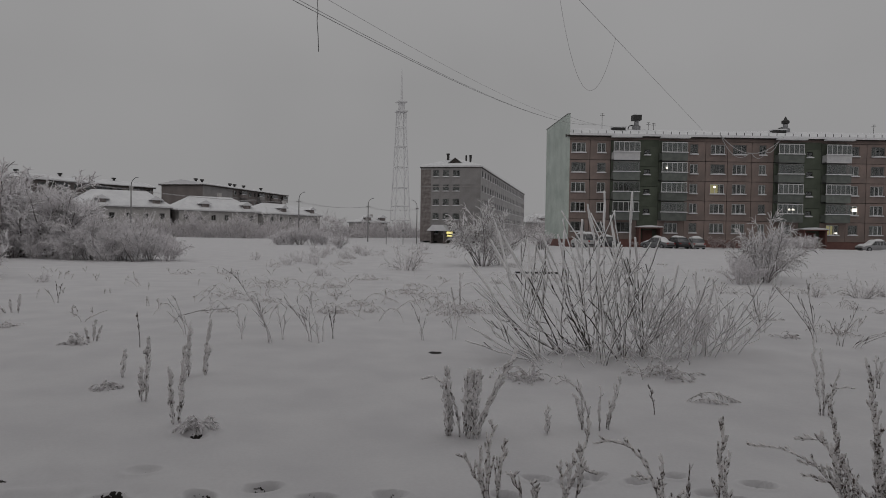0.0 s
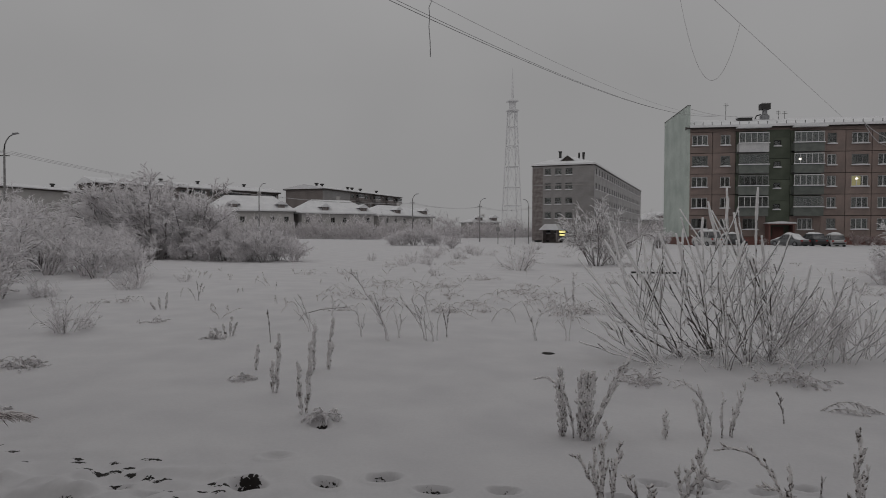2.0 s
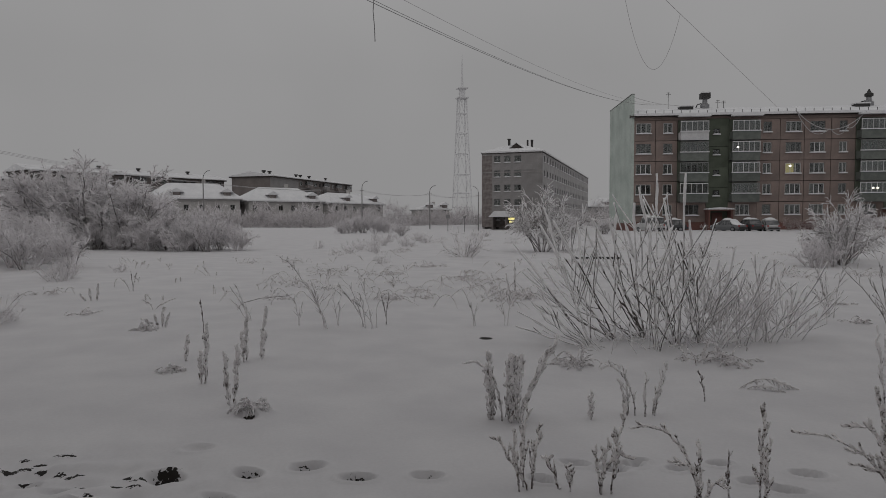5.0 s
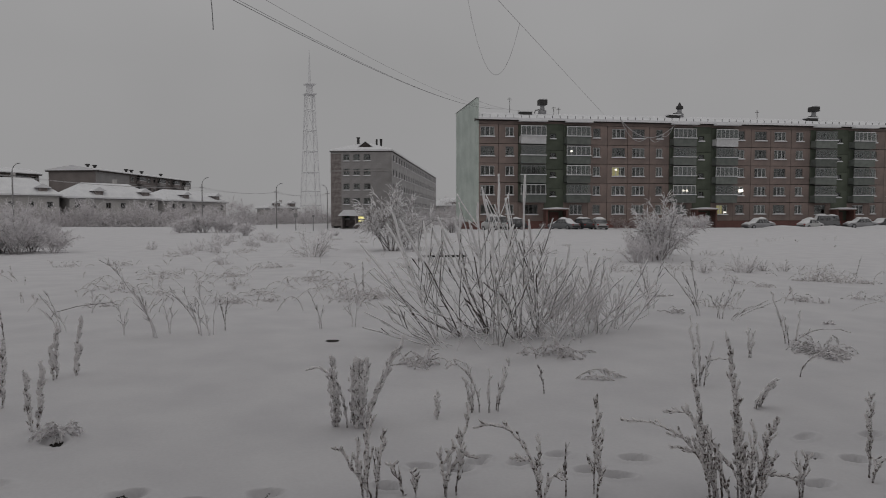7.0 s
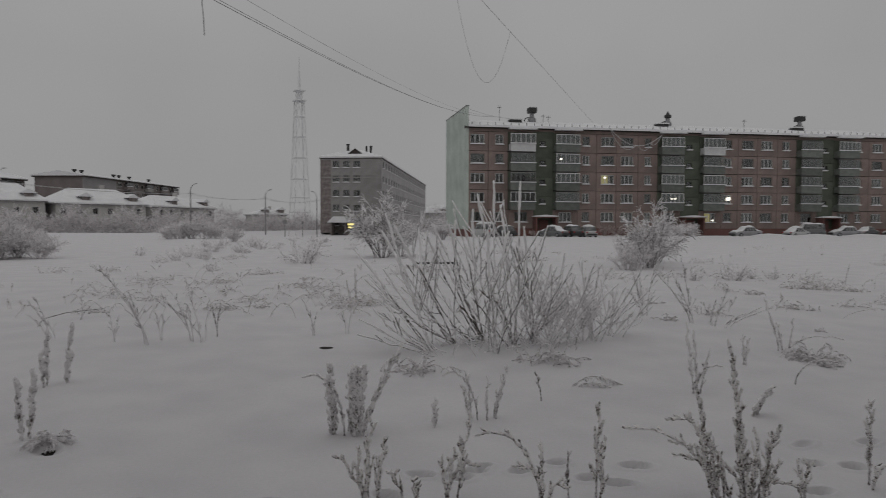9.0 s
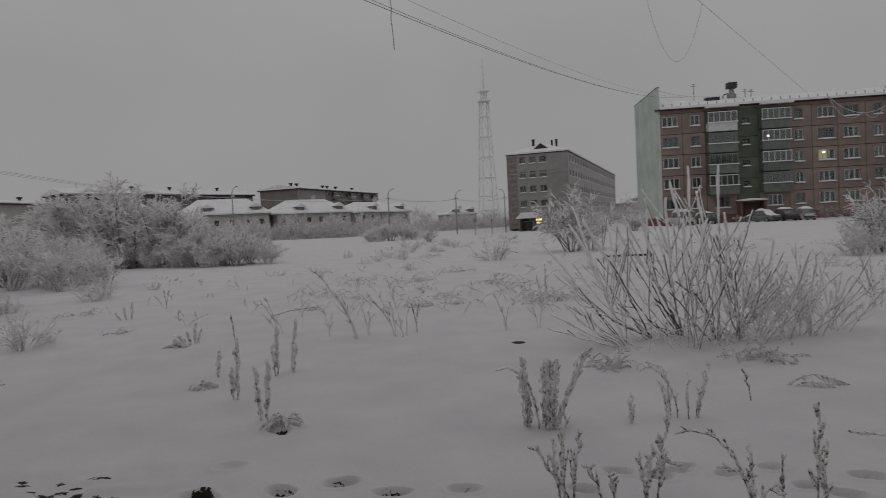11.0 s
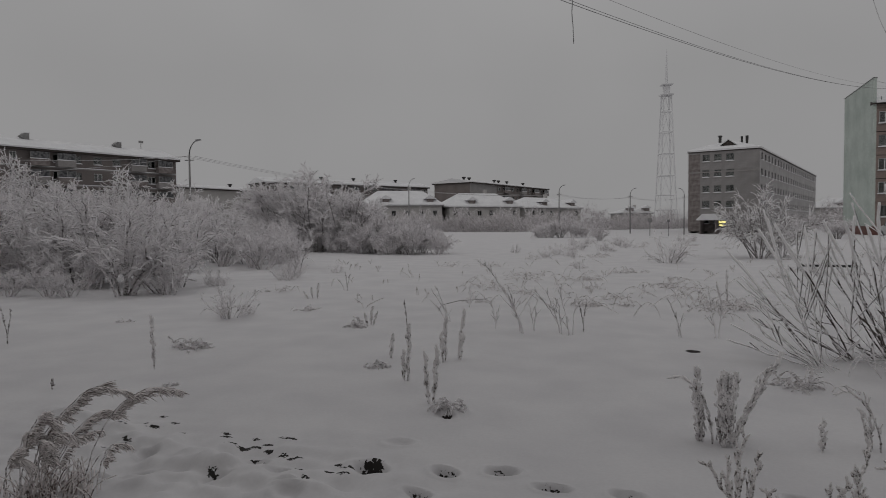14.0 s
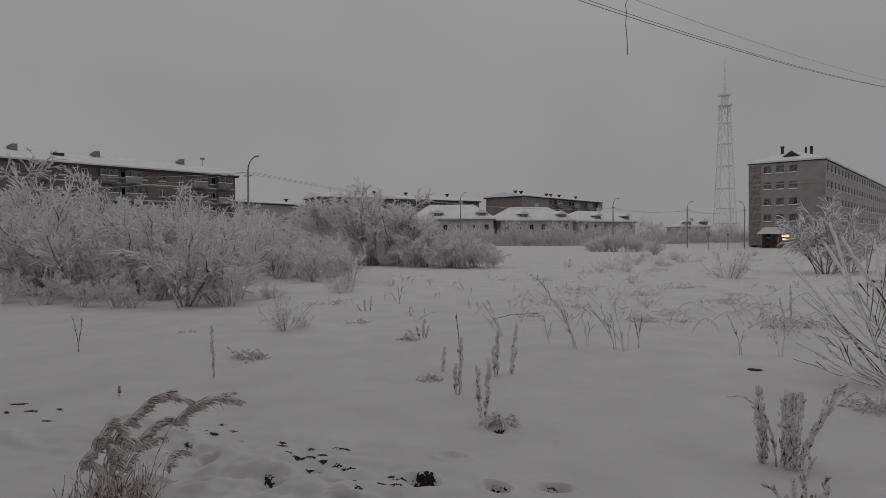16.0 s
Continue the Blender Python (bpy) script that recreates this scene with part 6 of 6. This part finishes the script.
        way = side * rng.normal(-0.1, 0.8) + away * rng.normal(0, 0.4) + np.array([0, 0, rng.uniform(0.3, 1.1)])
        sh = shoots(at[None] + [0, 0, -0.03], way[None], np.array([rng.uniform(0.18, 0.62)]), 6, 0.3, 0.12, rng)
        part("low_shoot", Mesher().tubes(sh, radii(1, 6, 0.0055, 0.0065), 5), TWIG, b, smooth=True)


main_bush()


def side_scrub():
    """Finer frosted shoots that grow beside the whip bush."""
    for n, (x, y) in enumerate(((2.95, 8.2), (3.3, 8.3), (3.62, 8.5), (3.2, 9.0), (4.0, 8.7), (3.75, 9.2), (2.75, 8.7))):
        side, away = right_of(x, y)
        rng = np.random.default_rng(100 + n)
        b = thing("scrub", pose(x, y, ground_z(x, y)), "frosted bare shoots beside the whip bush", "shrub", "scrub beside the bush")
        for j in range(12):
            a = math.radians(rng.uniform(-48, 48))
            ln = rng.uniform(0.45, 1.15) * (0.75 if n in (4, 5) else 1)
            dx, h = ln * math.sin(a) + 0.05, ln * math.cos(a)
            p = curve_to(dx, h, side, away, 8, 0.0, rng, 0.95) + side * rng.normal(0, 0.07) + away * rng.normal(0, 0.12)
            thick = rng.uniform(0.0065, 0.0095)
            st = part("shoot", Mesher().tubes(*knobbly(p, np.linspace(0.7, 1.0, 8) * thick, 18, rng), 6), WHIP if j % 3 else WHIPBASE, b, smooth=True)
            for kid in children(p[None], 3 + int(rng.integers(0, 3)), 0.15, 0.85, 0.42, rng, (0.14, 0.42), 5, 0.5, 0.06, 0.2):
                part("side_twig", Mesher().tubes(kid[None], radii(1, 5, thick * 0.6, thick * 0.75), 5), TWIG, st)


side_scrub()

plume(0.25, 5.09, [(-0.15, 0.55, 0.046, -0.12), (-0.13, 0.40, 0.036, -0.10), (0.02, 0.54, 0.044, 0.02), (0.075, 0.57, 0.050, 0.05), (0.125, 0.52, 0.042, 0.08), (0.03, 0.36, 0.044, 0.03),
                   (-0.35, 0.45, 0.017, -0.03), (0.42, 0.69, 0.034, 0.11), (0.30, 0.46, 0.014, 0.12), (0.18, 0.25, 0.020, 0.10)])
plume(0.35, 3.72, [(-0.20, 0.33), (-0.08, 0.34), (0.01, 0.46), (0.08, 0.36)])
plume(0.60, 3.71, [(-0.12, 0.21), (-0.02, 0.16)])
plume(0.78, 3.74, [(0.12, 0.49), (-0.06, 0.24), (0.07, 0.31), (0.17, 0.21)])
plume(1.32, 3.62, [(-0.36, 0.38), (0.00, 0.34), (-0.15, 0.22), (0.10, 0.15)], slim=True)
thin(1.47, 3.63, [(0.00, 0.31)])
plume(1.64, 3.60, [(0.02, 0.56), (0.05, 0.38)], slim=True)
plume(2.27, 3.38, [(-0.52, 0.38), (-0.31, 0.45), (-0.16, 0.73), (-0.07, 0.41), (-0.23, 0.27)], slim=True)
plume(2.45, 3.38, [(-0.14, 0.91), (-0.09, 0.58), (0.16, 0.49), (0.09, 0.40), (0.20, 0.18)], slim=True)
plume(2.36, 3.30, [(-0.30, 0.52), (-0.06, 0.60), (0.06, 0.46), (0.16, 0.34), (-0.42, 0.32), (-0.18, 0.38), (0.02, 0.30)], slim=True)
plume(3.41, 3.56, [(-0.00, 0.53), (0.04, 0.16)], slim=True)
plume(2.80, 3.40, [(-0.02, 0.21), (0.04, 0.25)])
plume(3.51, 5.69, [(-0.16, 0.63), (-0.05, 0.56), (0.20, 0.26), (0.11, 0.41)], slim=True)
plume(5.71, 7.31, [(-0.28, 0.63), (-0.12, 0.35), (0.06, 0.39), (0.57, 0.23)], slim=True)
plume(1.31, 5.36, [(-0.28, 0.38), (-0.12, 0.28), (-0.05, 0.35)], slim=True)
plume(1.41, 5.34, [(-0.01, 0.35), (0.15, 0.43), (0.08, 0.23)], slim=True)
plume(0.95, 5.20, [(-0.00, 0.22)])
thin(2.02, 5.81, [(-0.05, 0.25)])
plume(3.60, 5.01, [(0.15, 0.27, 0.032, 0.0), (0.13, 0.22, 0.026, 0.03), (0.08, 0.14, 0.022, 0.0)])
twig(5.38, 10.48, [(-0.23, 0.82), (-0.07, 0.67), (0.13, 0.88), (-0.28, 0.46)])
twig(5.70, 9.50, [(-0.53, 0.78), (-0.29, 0.68), (-0.10, 0.87)])
twig(5.86, 9.19, [(0.19, 0.62), (0.07, 0.38), (-0.19, 0.38)])
twig(5.90, 8.92, [(0.49, 0.33), (0.30, 0.23)])
thin(9.06, 8.91, [(-0.02, 0.41), (0.04, 0.36)])
plume(4.69, 6.74, [(-0.02, 0.32), (0.04, 0.29)], slim=True)
clump(2.63, 7.37, [(0.00, 0.30)])
clump(1.00, 7.18, [(0.00, 0.25)])
clump(5.73, 6.89, [(0.00, 0.27)])
clump(5.39, 9.83, [(0.00, 0.15)])
clump(12.45, 14.29, [(0.00, 0.48)])
clump(12.38, 15.65, [(0.00, 0.40)])
clump(9.25, 14.23, [(0.00, 0.30)])
fan(11.44, 17.13, [(0.00, 0.60)])
clump(8.52, 10.79, [(0.00, 0.20)])
fan(8.32, 26.77, [(0.00, 1.01)])
plume(-2.10, 5.25, [(-0.06, 0.47), (0.07, 0.49)])
plume(-2.55, 6.75, [(0.02, 0.55), (-0.03, 0.33)])
plume(-2.49, 6.91, [(0.12, 0.58), (0.06, 0.31)])
twig(-3.61, 9.51, [(-0.30, 0.49), (-0.14, 0.53), (-0.23, 0.36)])
twig(-4.04, 11.57, [(0.01, 0.43), (0.21, 0.27)])
plume(-2.59, 5.80, [(0.02, 0.58), (-0.01, 0.31)])
thin(-3.76, 8.31, [(-0.03, 0.48)])
plume(-3.24, 6.67, [(0.04, 0.29)])
clump(-3.16, 6.23, [(0.00, 0.11)])
clump(-1.84, 4.99, [(0.00, 0.075)])
twig(-2.23, 8.89, [(-0.56, 0.99), (-0.28, 0.66), (-0.16, 0.62)])
twig(-2.75, 9.18, [(-0.07, 0.44), (0.06, 0.35)])
twig(-2.13, 9.13, [(-0.08, 0.48), (0.04, 0.52)])
twig(-1.76, 9.09, [(-0.36, 0.60), (-0.20, 0.62), (-0.08, 0.50)])
twig(-1.60, 9.02, [(-0.12, 0.64), (0.04, 0.52), (-0.28, 0.44)])
thin(-1.48, 9.42, [(-0.08, 0.44), (0.05, 0.48)])
twig(-0.16, 9.57, [(-0.20, 0.56), (0.05, 0.31)])
twig(0.33, 9.78, [(-0.11, 0.70), (0.04, 0.49)])
plume(0.52, 13.33, [(-0.02, 0.70), (-0.15, 0.49)])
plume(-4.68, 8.79, [(0.08, 0.30, 0.030, 0.06), (-0.04, 0.20, 0.026, 0.0), (-0.22, 0.13, 0.026, -0.10), (0.16, 0.22, 0.022, 0.10)])
clump(-4.76, 8.58, [(0.00, 0.15)])
plume(-7.80, 12.10, [(0.08, 0.35, 0.034, 0.05), (-0.09, 0.25, 0.03, -0.06), (-0.24, 0.16, 0.03, -0.16)])
clump(-6.89, 10.37, [(0.00, 0.11)])
thin(-7.79, 13.43, [(-0.04, 0.43), (0.08, 0.38)])
fan(-7.52, 9.00, [(0.00, 0.65)])
fan(-11.99, 13.68, [(0.00, 0.53)])
plume(-5.52, 5.47, [(-0.03, 0.59)])
clump(-6.02, 6.50, [(0.00, 0.21)])
thin(-8.78, 5.99, [(-0.07, 0.52), (0.06, 0.50)])
reed(-3.49, 2.62, [(0.42, 0.70), (0.11, 0.54)])
reed(-3.37, 2.70, [(0.50, 0.62), (0.30, 0.50)])
fan(-1.15, 26.55, [(0.00, 1.28)])
fan(-4.03, 23.22, [(0.00, 0.45)])
fan(-6.65, 37.04, [(0.00, 0.99)])
clump(-0.64, 19.00, [(0.00, 0.18)])
fan(-11.49, 19.07, [(0.00, 0.39)])
fan(-11.55, 16.49, [(-0.18, 0.79)])
clump(-9.35, 12.80, [(0.07, 0.28)])
fan(12.43, 17.62, [(0.00, 0.42)])
fan(12.93, 17.38, [(0.00, 0.38)])
clump(11.56, 14.81, [(0.00, 0.23)])
clump(11.91, 14.77, [(0.00, 0.20)])
clump(12.30, 14.30, [(0.00, 0.43)])
clump(12.26, 14.45, [(0.00, 0.27)])
thin(12.68, 14.40, [(0.13, 0.67)])
clump(8.57, 10.87, [(0.00, 0.17)])
thin(11.70, 14.51, [(0.05, 0.33)])
clump(5.54, 6.61, [(0.00, 0.17)])
clump(5.63, 6.91, [(0.00, 0.20)])
clump(5.53, 6.93, [(0.00, 0.14)])
thin(22.36, 23.39, [(0.06, 0.51)])
clump(22.03, 23.05, [(0.00, 0.22)])
clump(7.25, 8.63, [(0.00, 0.05)])
clump(8.71, 10.61, [(0.00, 0.06)])
clump(24.31, 24.43, [(0.00, 0.36)])
clump(23.42, 22.97, [(0.00, 0.40)])
thin(27.31, 27.93, [(0.03, 0.41)])
fan(10.32, 17.24, [(0.00, 0.39)])
clump(15.23, 24.88, [(0.00, 0.36)])
twig(5.98, 9.01, [(0.57, 0.34)])
plume(4.71, 5.89, [(0.36, 0.26)], slim=True)
clump(-8.82, 7.99, [(0.00, 0.09)])
thin(-5.83, 4.43, [(-0.01, 0.08)])
clump(-4.80, 4.93, [(0.00, 0.05)])
fan(-11.85, 13.67, [(0.00, 0.41)])
fan(-7.41, 9.42, [(0.00, 0.23)])
clump(-6.78, 10.25, [(0.00, 0.13)])
fan(-11.28, 15.94, [(0.00, 0.68)])
clump(-6.06, 6.74, [(0.00, 0.11)])



def grass_band():
    """Scattered bent grass and stubs over the middle of the field."""
    rng = random.Random(9)
    for _ in range(22):
        x, y = rng.uniform(-5.5, 1.2), rng.uniform(12.5, 22.0)
        clump(x, y, [(0.0, rng.uniform(0.18, 0.42))])
    for _ in range(46):
        x, y = rng.uniform(-9, 13), rng.uniform(17, 50)
        clump(x, y, [(0.0, rng.uniform(0.2, 0.5))])
    for _ in range(14):
        x, y = rng.uniform(5.5, 14), rng.uniform(9.5, 17)
        clump(x, y, [(0.0, rng.uniform(0.1, 0.3))])
    for _ in range(16):
        x, y = rng.uniform(-10, 0), rng.uniform(24, 60)
        fan(x, y, [(0.0, rng.uniform(0.4, 0.9))])


grass_band()


def sprig(x, y, h):
    """A single dry stub with a few frosted leaves."""
    rng = np.random.default_rng(int(abs(x * 163 + y * 101) * 10))
    side, away = right_of(x, y)
    w = thing("dry_sprig", pose(x, y, ground_z(x, y)), "small dry sprig dusted with frost poking from snow", "weed", "dry sprigs")
    for _ in range(int(rng.integers(1, 4))):
        p = curve_to(rng.normal(0, 0.5) * h, h * rng.uniform(0.6, 1.0), side, away, 5, 0.0, rng) + side * rng.normal(0, 0.06)
        pts, r = tufts(p, 9, rng, 0.3, 1.0, 0.06, 0.006, 0.5)
        part("sprig_stem", Mesher().tubes(p[None], radii(1, 5, 0.007, 0.005), 4).tubes(pts, r, 3), STRAW, w)["kind"] = "stuff"


def scatter_sprigs():
    rnd = random.Random(21)
    for _ in range(70):
        y = rnd.uniform(10.5, 26)
        sprig(rnd.uniform(-0.55, 0.55) * y - 1.0, y, rnd.uniform(0.10, 0.34))
    for _ in range(40):
        y = rnd.uniform(9.5, 42)
        sprig(rnd.uniform(0.35, 0.85) * y, y, rnd.uniform(0.10, 0.38))


scatter_sprigs()

def bowed_stem(x, y, dx, h, thick, furred):
    """A thin stem bent down to the snow again, with drooping frosted leaves."""
    rng = np.random.default_rng(int(abs(x * 157 + y * 97) * 10))
    side, away = right_of(x, y)
    w = thing("bowed_stem", pose(x, y, ground_z(x, y)), "thin bowed stem frozen over the snow", "weed", "bowed stems")
    u = np.linspace(0, 1, 14)
    p = side[None] * (dx * u)[:, None] + away[None] * (rng.normal(0, 0.15) * dx * u)[:, None]
    p[:, 2] = h * np.sin(np.pi * u ** 0.75) - 0.02
    p[1:] += np.cumsum(rng.normal(0, 0.004, (13, 3)), axis=0)
    st = part("stem", Mesher().tubes(p[None], radii(1, 14, thick, thick * 0.6), 5), STRAW, w, smooth=True)
    if furred:
        pts, r = tufts(p, furred, rng, 0.05, 0.95, 0.05, 0.005, 0.6)
        pts[:, 1, 2] -= 0.008
        pts[:, 2, 2] -= 0.035
        part("frosted_leaf", Mesher().tubes(pts, r, 4), PLUME, st)["kind"] = "stuff"


bowed_stem(8.64, 9.84, 1.4, 0.2, 0.005, 24)
bowed_stem(6.75, 7.0, 0.55, 0.1, 0.005, 10)
bowed_stem(2.45, 6.25, 0.58, 0.11, 0.005, 130)
bowed_stem(2.5, 6.2, 0.42, 0.07, 0.004, 80)


def bent_stems():
    """Bent stems of tall grass over the middle of the field."""
    rnd = random.Random(33)
    for _ in range(34):
        bowed_stem(rnd.uniform(-5.5, 1.8), rnd.uniform(11.5, 18.0), rnd.choice([-1, 1]) * rnd.uniform(0.25, 0.7), rnd.uniform(0.12, 0.28), 0.006, 22)


bent_stems()
# a half-buried dark plank, and a fallen stick
tagged(new("plank", Mesher().box(3.2, 4.9, 25.3, 25.55, -0.02, 0.085).mesh("plank", METAL)), "dark plank lying half buried in snow", "plank")
wire("fallen_stick", [(-4.4, 10.85, -0.05), (-4.3, 10.9, 0.12), (-4.0, 11.0, 0.2), (-3.5, 11.1, 0.24)], 0.007, STALK, "dry fallen stick caught over the snow")

# ---------------------------------------------------------------- an unseen wall added behind the camera
PALEWALL = material("unseen_wall_grey", (0.40, 0.385, 0.375), (0.33, 0.315, 0.31), scale=0.6, rough=0.9)
# added to block sky over the near snow and bounce some light back
hw = Mesher().box(-60, 60, -5.4, -5.0, -0.5, 16.5)
tagged(new("wall_south", hw.mesh("wall_south", PALEWALL)), "plain pale unseen wall added behind the camera to dim the near snow", "wall", kind="structure")
